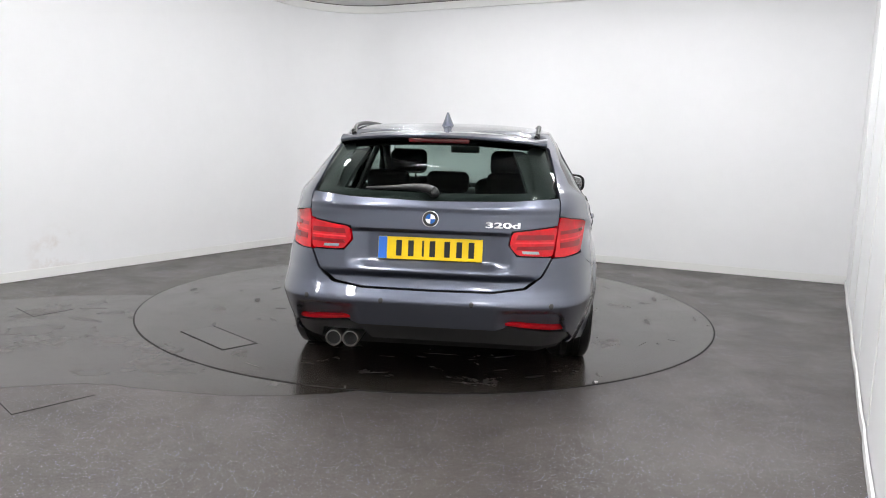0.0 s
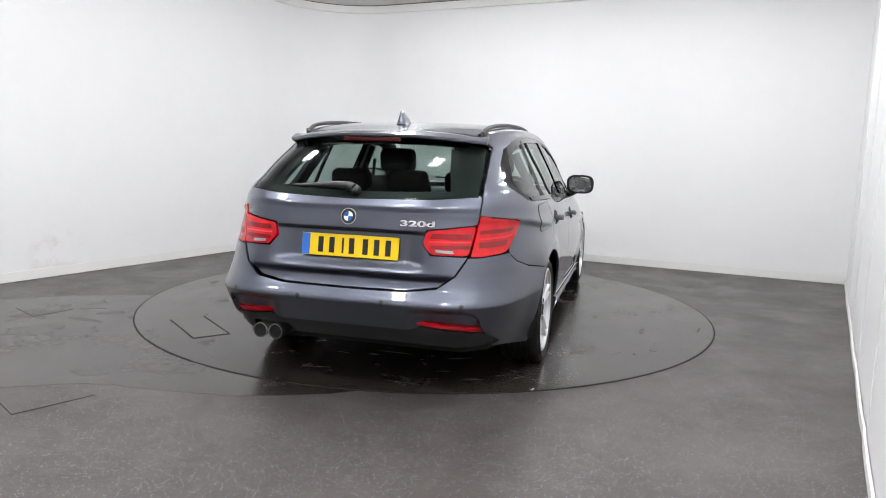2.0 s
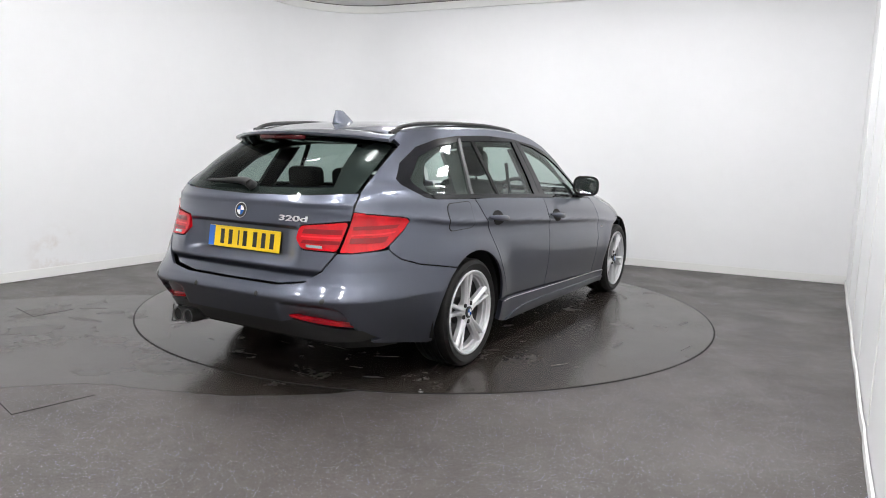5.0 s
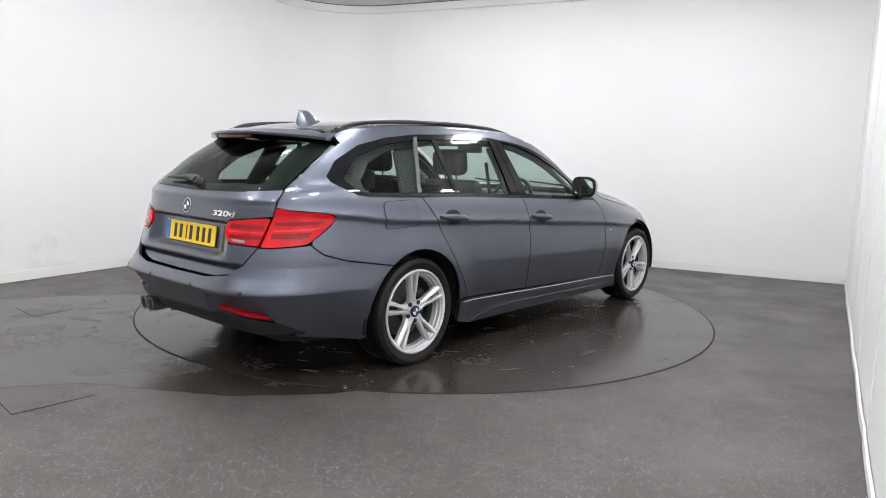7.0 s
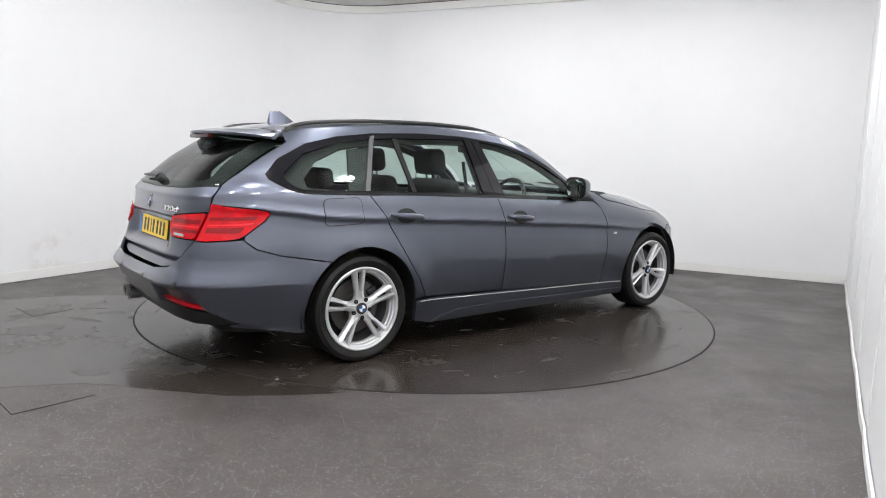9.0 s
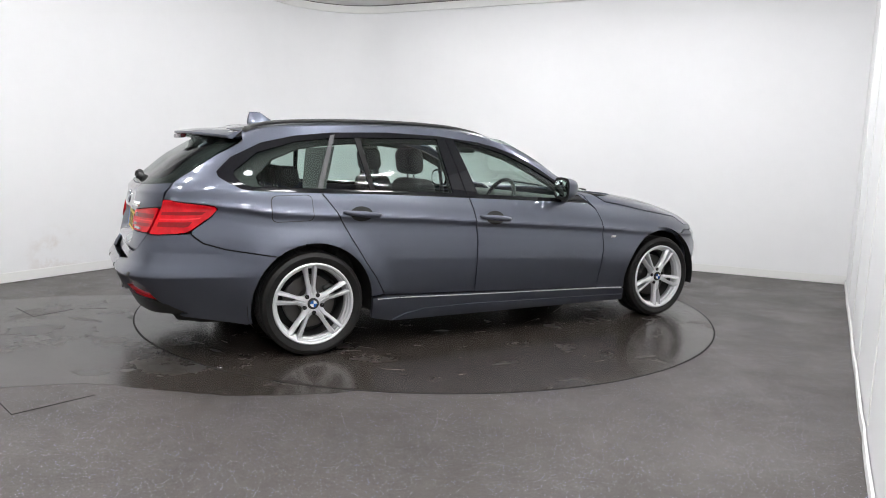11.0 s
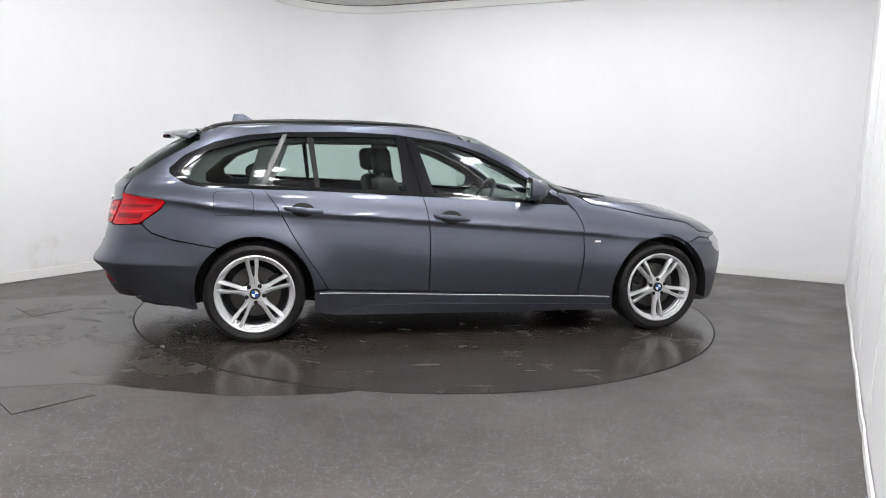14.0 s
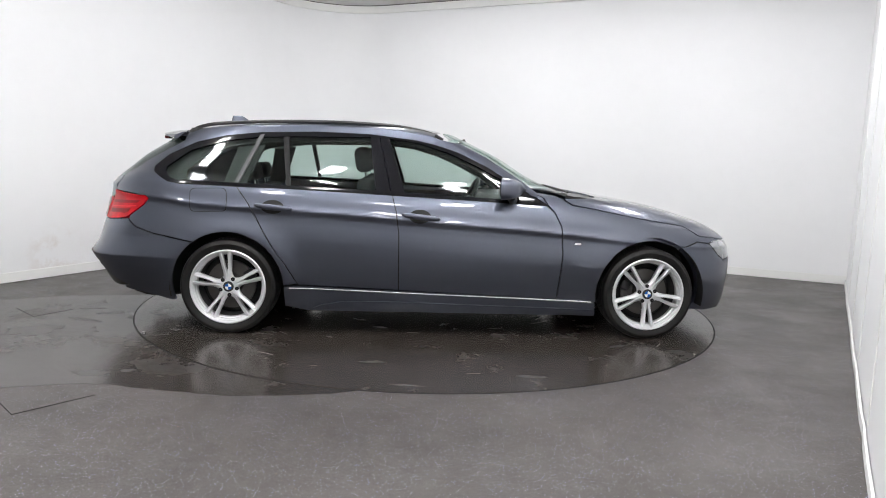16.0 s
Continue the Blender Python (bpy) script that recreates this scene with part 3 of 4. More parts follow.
def bumper_bend(q):
    """Sunken corner vents, and the step below the tailgate."""
    if q.x < 0:
        y, z = abs(q.y), q.z
        top = 0.482 - 0.25 * max(y - 0.58, 0)
        m = step(0.33, 0.44, y) * (1 - step(0.668, 0.688, y + 0.25 * (z - 0.36))) * (1 - step(top - 0.018, top + 0.006, z))
        q.x += 0.046 * m
    return q


def build_shell(car):
    """The dark inner tub that closes the panel gaps."""
    bm = bmesh.new()
    zs = [0.21, 0.30, 0.40, 0.50, 0.60, 0.70, 0.80, 0.88, 0.90]
    n = 96
    rows = []
    for z in zs:
        row = []
        for i in range(n):
            p = surf(-math.pi + 2 * math.pi * i / n, z)
            k = 0.05 if z < 0.85 else 0.07
            p = Vector((p.x + (k if p.x < 0.2 else -k if p.x > 2 else 0) * (1.4 if abs(p.y) < 0.7 else 0.5), p.y - math.copysign(min(k, abs(p.y)), p.y), z))
            if abs(p.y) < 0.55 and p.x < 0:
                p.x = max(p.x, -0.72)
            for c in (0.0, 2.81):
                if abs(p.x - c) < 0.47 and z < 0.76:
                    p.y = max(-0.60, min(0.60, p.y))
            if p.x > 2.3:
                p.z = min(p.z, 0.70)
            row.append(bm.verts.new(p))
        rows.append(row)
    for a, b in zip(rows, rows[1:]):
        for i in range(n):
            bm.faces.new((a[i], a[(i + 1) % n], b[(i + 1) % n], b[i]))
    bm.faces.new(rows[0])
    bmesh.ops.recalc_face_normals(bm, faces=bm.faces[:])
    part("inner_tub", bm, DARK, car, "dark floor pan and inner tub")
    for cx in (0.0, 2.81):
        for sgn in (1, -1):
            b2 = bmesh.new()
            ra = []
            for i in range(25):
                a = radians(-12 + 204 * i / 24)
                ra.append([b2.verts.new((cx + 0.385 * math.cos(a), sgn * y, 0.318 + 0.385 * math.sin(a))) for y in (0.56, 0.80, 0.86)])
            for p, q in zip(ra, ra[1:]):
                for k in range(2):
                    b2.faces.new((p[k], q[k], q[k + 1], p[k + 1]))
            bmesh.ops.recalc_face_normals(b2, faces=b2.faces[:])
            part("wheel_arch_liner", b2, DARK, car)


def build_roof(car):
    nx, nv = 64, 28
    bm = bmesh.new()
    rows = []
    for i in range(nx + 1):
        u = i / nx
        row = []
        for j in range(nv + 1):
            v = math.sin(math.pi / 2 * (2 * j / nv - 1))
            x = -0.43 + 0.08 * v * v + u * (1.405 - 0.07 * v * v - (-0.43 + 0.08 * v * v))
            zc, zr = fcant(x), froof(x)
            yc = side_y(x, zc) - 0.003
            row.append(bm.verts.new((x, v * yc, zc + (zr - zc) * max(1 - abs(v) ** 2.6, 0) ** 0.62)))
        rows.append(row)
    for a, b in zip(rows, rows[1:]):
        for j in range(nv):
            bm.faces.new((a[j], a[j + 1], b[j + 1], b[j]))
    bmesh.ops.recalc_face_normals(bm, faces=bm.faces[:])
    if sum(f.normal.z for f in bm.faces) < 0:
        bmesh.ops.reverse_faces(bm, faces=bm.faces[:])
    lining = bm.copy()
    part("roof", bm, PAINT, car)
    for v in lining.verts:
        v.co.z -= 0.022 + 0.02 * abs(v.co.y)
        v.co.y *= 0.955
    part("headliner", lining, LINING, car, "grey fabric roof lining")
    # spoiler
    bm, under = bmesh.new(), bmesh.new()
    rt, ru = [], []
    for j in range(33):
        v = -1 + 2 * j / 32
        y = 0.575 * v
        xt = -0.645 + 0.17 * abs(v) ** 2.2 + 0.05 * abs(v)
        xb = -0.425 + 0.08 * v * v
        zb = fcant(xb) + (froof(xb) - fcant(xb)) * max(1 - abs(y / (side_y(xb, fcant(xb)) - 0.003)) ** 2.6, 0) ** 0.62
        zt = 1.316 - 0.028 * abs(v) ** 2.2
        top = []
        for k in range(9):
            s = k / 8
            top.append(Vector((xb + (xt - xb) * s, y, zb + (zt - zb) * s + 0.006 * math.sin(math.pi * s))))
        rt.append([bm.verts.new(p) for p in top] + [bm.verts.new((xt + 0.002, y, zt - 0.012)), bm.verts.new((xt + 0.02, y, zt - 0.018))])
        ru.append([under.verts.new(p) for p in ((xt + 0.018, y, zt - 0.017), (xt + 0.07, y, zt - 0.034), (xt + 0.15, y, zt - 0.047), (xb + 0.05, y, zt - 0.05))])
    for b, rr in ((bm, rt), (under, ru)):
        for p, q in zip(rr, rr[1:]):
            for k in range(len(p) - 1):
                b.faces.new((p[k], p[k + 1], q[k + 1], q[k]))
        b.faces.new(rr[0])
        b.faces.new(rr[-1])
        bmesh.ops.recalc_face_normals(b, faces=b.faces[:])
        sharpen(b, 40)
    sp = part("spoiler", bm, PAINT, car, "grey roof spoiler over the rear window")
    part("underside", under, GLOSS_BLACK, sp, "black spoiler underside")
    part("brake_light", box(-0.629, -0.597, -0.16, 0.16, 1.274, 1.298, 0.006), RED_DIM, sp, "dark red high brake light strip")
    # fin aerial
    bm = bmesh.new()
    fr = []
    for k in range(9):
        s = k / 8
        h = 0.078 * s
        c = -0.115 - 0.030 * s
        ln, wd = 0.130 * (1 - s ** 1.2 * 0.66), 0.040 * (1 - s ** 0.8 * 0.84)
        fr.append([bm.verts.new((c + ln * math.cos(a) * (1.0 if math.cos(a) > 0 else 0.55), wd * math.sin(a), froof(-0.125) - 0.004 + h)) for a in [2 * math.pi * i / 20 for i in range(20)]])
    for p, q in zip(fr, fr[1:]):
        for i in range(20):
            bm.faces.new((p[i], p[(i + 1) % 20], q[(i + 1) % 20], q[i]))
    bm.faces.new(fr[-1])
    bmesh.ops.recalc_face_normals(bm, faces=bm.faces[:])
    part("aerial", bm, PAINT, car, "shark fin aerial")
    # rails
    rail = [(-0.33, 0.515, 1.322), (-0.27, 0.525, 1.352), (-0.18, 0.535, 1.374), (0.0, 0.545, 1.392), (0.3, 0.552, 1.408), (0.66, 0.555, 1.414), (1.0, 0.552, 1.405), (1.2, 0.547, 1.382), (1.33, 0.542, 1.352), (1.40, 0.538, 1.315)]
    fy, fz = table([(r[0], r[1]) for r in rail]), table([(r[0], r[2]) for r in rail])
    for sgn in (-1, 1):
        pts = [(-0.33 + 1.73 * i / 60, 0, 0) for i in range(61)]
        bm = tube([(x, sgn * fy(x), fz(x)) for x, _, _ in pts], 0.012, 10)
        r = part("roof_rail", bm, SATIN_BLACK, car, "black roof rail")
        for x in (-0.27, 1.28):
            part("rail_foot", box(x - 0.05, x + 0.05, sgn * fy(x) - 0.012, sgn * fy(x) + 0.012, fz(x) - 0.05, fz(x) - 0.004, 0.006), SATIN_BLACK, r)


def build_wheel(car, cx, spin, yout):
    w = new("wheel")
    w.parent = car
    w.location = (cx, 0, 0.3145)
    wd = 0.235
    R0 = 0.3135
    prof = [(-wd, 0.235), (-wd + 0.004, 0.25), (-wd - 0.002, 0.285), (-wd + 0.015, R0 - 0.008), (-wd + 0.03, R0)]
    for k in range(1, 5):
        g = -wd + 0.03 + (wd - 0.06) * k / 5
        prof += [(g - 0.005, R0), (g - 0.004, R0 - 0.007), (g + 0.004, R0 - 0.007), (g + 0.005, R0)]
    prof += [(-0.03, R0), (-0.012, R0 - 0.008), (-0.002, R0 - 0.03), (0.002, 0.285), (-0.001, 0.268), (-0.010, 0.252), (-0.014, 0.243)]
    part("tyre", lathe(prof, 72), RUBBER, w)
    # silver like the rim, but coloured dark for the shade behind the spokes
    part("barrel", lathe([(-wd + 0.02, 0.20), (-0.10, 0.205), (-0.05, 0.222), (-0.03, 0.230)], 72), BARREL_SHADE, w, "silver inner barrel, with shade put into its colour")
    part("rim", lathe([(-0.075, 0.208), (-0.045, 0.211), (-0.040, 0.217), (-0.024, 0.219), (-0.020, 0.227), (-0.008, 0.231), (-0.003, 0.240), (-0.007, 0.247), (-0.018, 0.246)], 72), ALLOY, w)
    # twin-spoke star
    for i in range(5):
        a = radians(spin + 72 * i)
        rot = Matrix.Rotation(-a, 4, "Y")
        arms = []
        for s in (1, -1):
            inner, outer = [(0.040, 0.0), (0.075, 0.0), (0.100, 0.001), (0.118, 0.008), (0.165, 0.013), (0.234, 0.017)], [(0.040, 0.040), (0.075, 0.027), (0.100, 0.026), (0.118, 0.029), (0.165, 0.036), (0.234, 0.046)]
            bm = bmesh.new()
            rows = []
            for (r, u), (_, v) in zip(inner, outer):
                t = (r - 0.045) / 0.192
                y = -0.030 + 0.018 * t
                rows.append([bm.verts.new(p) for p in ((r, y - 0.035, s * u), (r, y - 0.004, s * u), (r, y + 0.004, s * (u + 0.22 * (v - u))), (r, y + 0.001, s * (u + 0.62 * (v - u))), (r, y - 0.010, s * v), (r, y - 0.035, s * v))])
            for p, q in zip(rows, rows[1:]):
                for k in range(6):
                    bm.faces.new((p[k], p[(k + 1) % 6], q[(k + 1) % 6], q[k]))
            bm.faces.new(rows[0])
            bm.faces.new(rows[-1])
            bmesh.ops.recalc_face_normals(bm, faces=bm.faces[:])
            sharpen(bm, 30)
            arms.append(moved(bm, rot))
        part("spoke", join(arms), ALLOY, w)
    part("hub", lathe([(-0.07, 0.064), (-0.034, 0.064), (-0.027, 0.058), (-0.027, 0.001)], 40), ALLOY, w)
    for i in range(5):
        a = radians(spin + 36 + 72 * i)
        part("wheel_bolt", moved(lathe([(-0.03, 0.013), (-0.0235, 0.013), (-0.0235, 0.001)], 14), Matrix.Translation((0.056 * math.cos(a), 0, 0.056 * math.sin(a)))), DARK, w)
    cap = part("hub_cap", lathe([(-0.03, 0.034), (-0.020, 0.034), (-0.018, 0.030), (-0.018, 0.001)], 32), INK, w, "round black hub cap with a blue and white badge")
    for i in range(4):
        bm = bmesh.new()
        c = bm.verts.new((0, -0.0165, 0))
        arcv = [bm.verts.new((0.021 * math.cos(math.pi / 2 * (i + k / 8)), -0.0165, 0.021 * math.sin(math.pi / 2 * (i + k / 8)))) for k in range(9)]
        for p, q in zip(arcv, arcv[1:]):
            bm.faces.new((c, p, q))
        part("badge_quarter", bm, (BADGE_BLUE, WHITE_PL)[i % 2], cap, smooth=False)
    part("brake_disc", lathe([(-0.13, 0.16), (-0.105, 0.16), (-0.105, 0.08), (-0.09, 0.075), (-0.09, 0.001)], 40), STEEL, w)
    part("brake_caliper", moved(box(-0.035, 0.035, -0.14, -0.085, 0.105, 0.172, 0.012), Matrix.Rotation(radians(70 if cx > 1 else -60), 4, "Y")), SATIN_BLACK, w)
    part("backing", lathe([(-0.16, 0.20), (-0.15, 0.001)], 32), DARK, w)
    w.matrix_basis = Matrix.Translation((cx, -yout, 0.3145)) @ Matrix.Rotation(math.pi, 4, "Z")
    return w


def ellipse(cx, cz, a, b, n=28):
    return S(*[(cx + a * math.cos(2 * math.pi * i / n), cz + b * math.sin(2 * math.pi * i / n)) for i in range(n)])


def handle(x0, x1, z0, z1, mirror):
    bm = bmesh.new()
    rows = []
    for i in range(15):
        s = i / 14
        x, z = x0 + (x1 - x0) * s, z0 + (z1 - z0) * s
        y = -side_y(x, z)
        lift = 0.004 + 0.034 * math.sin(math.pi * min(max(s, 0), 1)) ** 0.6
        hz = 0.006 + 0.013 * math.sin(math.pi * s) ** 0.45
        hy = 0.005 + 0.006 * math.sin(math.pi * s) ** 0.5
        rows.append([bm.verts.new((x, y - lift + hy * math.cos(a), z + hz * math.sin(a))) for a in [2 * math.pi * k / 14 for k in range(14)]])
    for p, q in zip(rows, rows[1:]):
        for k in range(14):
            bm.faces.new((p[k], p[(k + 1) % 14], q[(k + 1) % 14], q[k]))
    bm.faces.new(rows[0])
    bm.faces.new(rows[-1])
    bmesh.ops.recalc_face_normals(bm, faces=bm.faces[:])
    if mirror:
        for v in bm.verts:
            v.co.y = -v.co.y
        bmesh.ops.reverse_faces(bm, faces=bm.faces[:])
    return bm


def glyphs(text, size, depth):
    cu = bpy.data.curves.new("glyphs", "FONT")
    cu.body, cu.size, cu.extrude, cu.offset = text, size, depth, 0.0012
    ob = new("glyphs", cu)
    bpy.context.view_layer.update()
    me = bpy.data.meshes.new_from_object(ob.evaluated_get(bpy.context.evaluated_depsgraph_get()))
    bpy.data.objects.remove(ob)
    bpy.data.curves.remove(cu)
    bm = bmesh.new()
    bm.from_mesh(me)
    bpy.data.meshes.remove(me)
    return bm


def build_body(car):
    build_shell(car)
    a_out = [(2.10, 0.905), (2.04, 0.975), (1.92, 1.062), (1.70, 1.200), (1.52, 1.290), (1.42, fcant(1.42))]
    cant = [(x, fcant(x)) for x in (1.3, 1.1, 0.9, 0.7, 0.45, 0.2, 0.0, -0.2, -0.33)]
    side = S(*a_out, *cant) + R((-0.592, 1.262), (-0.614, 1.15), (-0.634, 1.02), (-0.640, 0.99), (-0.638, 0.926))
    side += S((-0.75, 0.918), (-0.60, 0.903), (-0.54, 0.893), (-0.524, 0.876), (-0.557, 0.832), (-0.658, 0.757))
    side += S((-0.662, 0.738), (-0.645, 0.722), (-0.608, 0.692), (-0.49, 0.656), (-0.222, 0.613))
    side += arc(0, ARCH_Z, ARCH_R, 126.5, 3)
    side += S((0.448, 0.346), (0.379, 0.463), (0.305, 0.566), (0.229, 0.69), (0.133, 0.863), (0.053, 0.968))
    side += S(*[p for p in reversed(BELT) if p[0] < 0.03])
    side += S(*reversed(DLO_TOP[1:]))
    both("side_panel", lambda m: skin(side, mirror=m), PAINT, car)
    rdoor = S((0.062, 0.968), (0.34, 0.966), (1.06, 0.938), (1.088, 0.836), (1.108, 0.69), (1.112, 0.316), (0.458, 0.340), (0.386, 0.463), (0.312, 0.566), (0.236, 0.69), (0.14, 0.863))
    rd = both("rear_door", lambda m: skin(rdoor, mirror=m), PAINT, car)
    fdoor = S((1.067, 0.938), (1.73, 0.911), (2.083, 0.895), (2.143, 0.855), (2.188, 0.76), (2.203, 0.577), (2.191, 0.405), (2.180, 0.270), (1.119, 0.314), (1.115, 0.69), (1.095, 0.836))
    fd = both("front_door", lambda m: skin(fdoor, mirror=m), PAINT, car)
    fender = S((2.108, 0.902), (2.150, 0.855), (2.195, 0.76), (2.210, 0.577), (2.198, 0.405), (2.187, 0.262), (2.440, 0.252)) + arc(2.81, ARCH_Z, ARCH_R, 190, 56)
    fender += S((3.03, 0.632), (3.17, 0.674), (3.265, 0.662), (3.33, 0.679), (3.37, 0.677), (3.30, 0.692), (3.19, 0.703), (3.074, 0.770), (2.739, 0.819), (2.431, 0.875), (2.272, 0.899), (2.215, 0.935), (2.15, 0.962), (2.052, 0.976))
    both("front_wing", lambda m: skin(fender, mirror=m), PAINT, car)
    sill = S((0.367, 0.325), (0.45, 0.333), (1.115, 0.308), (2.445, 0.246), (2.455, 0.165), (0.517, 0.165), (0.372, 0.20))
    sl = both("sill", lambda m: skin(sill, 0.011, 0.03, mirror=m), PAINT, car)
    blade = S((0.52, 0.172), (0.60, 0.205), (0.74, 0.232), (1.1, 0.236), (2.44, 0.205), (2.45, 0.166))
    both("skirt_blade", lambda m: skin(blade, 0.022, 0.02, mirror=m), PAINT, sl)
    # added thin tube in pale alloy that draws the highlight on the sill ledge
    def bead(m):
        row = [(x, 0.318 - (x - 0.40) * 0.031) for x in [0.40 + 2.02 * i / 40 for i in range(41)]]
        return tube([(x, (1 if m else -1) * (side_y(x, z) + 0.010), z) for x, z in row], 0.0035, 8)
    both("sill_glint", bead, ALLOY, sl, "thin silver line drawn as the highlight along the sill top")
    # rear end
    half = R((-0.604, 0.722), (-0.556, 0.636), (-0.476, 0.578), (-0.32, 0.556))
    right = S((-0.222, 0.606), (-0.49, 0.649), (-0.612, 0.685), (-0.652, 0.716), (-0.670, 0.737), (-0.70, 0.733)) + R((-0.66, 0.722)) + half
    low = arc(0, ARCH_Z, ARCH_R, 127.5, 196)[::-1]
    lower = R((-0.735, 0.288), (-0.705, 0.345), (-0.40, 0.390), (-0.34, 0.374))

    def left(points):
        return [("l" if k == "s" else k, -a if k == "r" else a, b) for k, a, b in reversed(points)]
    ring = right + R((0, 0.553)) + left(right) + left(low) + [("l", -0.377, 0.213), ("l", -0.74, 0.272)] + left(lower[::-1])[0:] + lower[::-1] + S((-0.74, 0.272), (-0.377, 0.213)) + low
    part("rear_bumper", skin(ring, 0.004, da=0.012, dz=0.012, bend=bumper_bend), PAINT, car)
    dl = R((-0.732, 0.284), (-0.703, 0.338), (-0.40, 0.383), (-0.34, 0.367))
    db = R((0.68, 0.268), (0.56, 0.262), (0.535, 0.325), (0.32, 0.332), (0.28, 0.285), (-0.30, 0.285), (-0.50, 0.275), (-0.56, 0.266), (-0.68, 0.268))
    part("diffuser", skin(dl + left(dl) + db, -0.012, 0.05), SATIN_BLACK, car, "matt black rear diffuser")
    refl = R((-0.676, 0.378), (-0.385, 0.405), (-0.385, 0.392), (-0.690, 0.352))
    both("reflector", lambda m: skin(refl, -0.016, 0.02, mirror=m), RED, car, "red rear reflector strip")
    gate = R((-0.629, 1.012), (-0.634, 0.99), (-0.632, 0.918), (-0.627, 0.881), (-0.398, 0.854), (-0.383, 0.785), (-0.427, 0.732), (-0.598, 0.727), (-0.548, 0.64), (-0.468, 0.584), (-0.32, 0.562))
    top = R((0.40, 0.995), (0.0, 0.985), (-0.40, 0.995))
    part("tailgate", skin(gate + R((0, 0.559)) + left(gate) + top, da=0.012, dz=0.010, bend=gate_bend), PAINT, car)
    rg = R((-0.624, 1.018), (-0.607, 1.15), (-0.58, 1.265), (-0.50, 1.295))
    tg = part("rear_window", skin(rg + R((0, 1.30)) + left(rg) + R((0.40, 1.0), (0.0, 0.990), (-0.40, 1.0)), -0.004, 0.004), REAR_GLASS, car, "tinted rear window")
    frit = R((-0.615, 1.022), (-0.598, 1.15), (-0.57, 1.262), (-0.50, 1.285), (-0.47, 1.25), (-0.50, 1.15), (-0.515, 1.06), (-0.49, 1.045), (-0.3, 1.037), (-0.001, 1.03), (-0.001, 0.996), (-0.40, 1.005))
    both("window_border", lambda m: skin(frit, -0.012, 0.002, mirror=m), SATIN_BLACK, tg, "black printed glass border")
    for y in (-0.60, -0.22, 0.22, 0.60):
        part("parking_sensor", skin([("r", y + 0.011 * math.cos(i * math.pi / 8), 0.505 + 0.011 * math.sin(i * math.pi / 8)) for i in range(16)], 0.006, 0.002), SATIN_BLACK, car, "small round parking sensor")
    # tail lamps
    lo = [("r", -0.636, 0.920), ("r", -0.68, 0.917)] + S((-0.75, 0.912), (-0.60, 0.897), (-0.546, 0.888), (-0.531, 0.874), (-0.563, 0.835), (-0.667, 0.757), (-0.69, 0.745), (-0.73, 0.738)) + R((-0.66, 0.728), (-0.612, 0.729))
    lamps = both("tail_lamp", lambda m: skin(lo, 0.004, 0.03, mirror=m), RED, car, "glossy red outer tail lamp")
    li = R((-0.622, 0.873), (-0.402, 0.847), (-0.389, 0.785), (-0.43, 0.738), (-0.600, 0.733))
    inner = both("gate_lamp", lambda m: skin(round_corners(li, 0.02), 0.006, 0.03, mirror=m), RED, car, "glossy red inner tail lamp on the tailgate")
    for z0, z1, tip in ((0.835, 0.852, -0.585), (0.770, 0.796, -0.655)):
        both("lamp_band", lambda m: skin(R((-0.640, z0), (-0.640, z1)) + S((-0.70, z1 + 0.004), (tip, z1 + 0.008), (tip - 0.022, z0 + 0.008), (-0.70, z0 + 0.002)), 0.0055, 0.002, mirror=m), RED_DARK, lamps, "dark red band")
    both("light_guide", lambda m: skin(R((-0.640, 0.806), (-0.640, 0.814)) + S((-0.68, 0.820), (-0.61, 0.828), (-0.620, 0.819), (-0.68, 0.811)), 0.0055, 0.002, mirror=m), RED_GUIDE, lamps, "paler red light guide")
    for z0, z1 in ((0.812, 0.836), (0.765, 0.782)):
        both("lamp_band", lambda m: skin(R((-0.605, z0), (-0.605, z1), (-0.43, z1), (-0.42, z0)), 0.0075, 0.002, mirror=m), RED_DARK, inner, "dark red band")
    both("light_guide", lambda m: skin(R((-0.605, 0.794), (-0.605, 0.802), (-0.42, 0.802), (-0.415, 0.794)), 0.0075, 0.002, mirror=m), RED_GUIDE, inner, "paler red light guide")
    both("reversing_light", lambda m: skin(R((-0.535, 0.744), (-0.53, 0.757), (-0.45, 0.760), (-0.455, 0.747)), 0.0085, 0.002, mirror=m), CLEAR, inner, "clear reversing light")
    # windows
    glass = {
        "rear_quarter_window": (S((-0.44, 1.075), (-0.285, 1.21), (-0.053, 1.278), (0.17, 1.305), (0.02, 0.992), (-0.36, 0.995)), (car, car)),
        "fixed_window": (S((0.20, 1.305), (0.345, 1.31), (0.385, 0.98), (0.05, 0.98)), rd),
        "rear_door_window": (S((0.345, 1.312), (0.91, 1.324), (0.96, 0.975), (0.385, 0.98)), rd),
        "front_door_window": (S((1.03, 1.318), (1.229, 1.297), (1.426, 1.238), (1.624, 1.154), (1.795, 1.068), (1.90, 0.995), (1.99, 0.93), (1.80, 0.922), (1.14, 0.948)), fd),
    }
    for name, (pts, parents) in glass.items():
        both(name, lambda m: skin(pts, -0.010, 0.004, mirror=m), SIDE_GLASS, parents, "green tinted side window")
    ringp = S(*DLO_TOP[1:], (-0.40, 0.992), (-0.33, 0.980)) + S(*reversed(GLASS_TOP[1:]))
    both("window_trim", lambda m: skin(ringp, -0.002, 0.012, mirror=m), GLOSS_BLACK, car, "gloss black window surround")
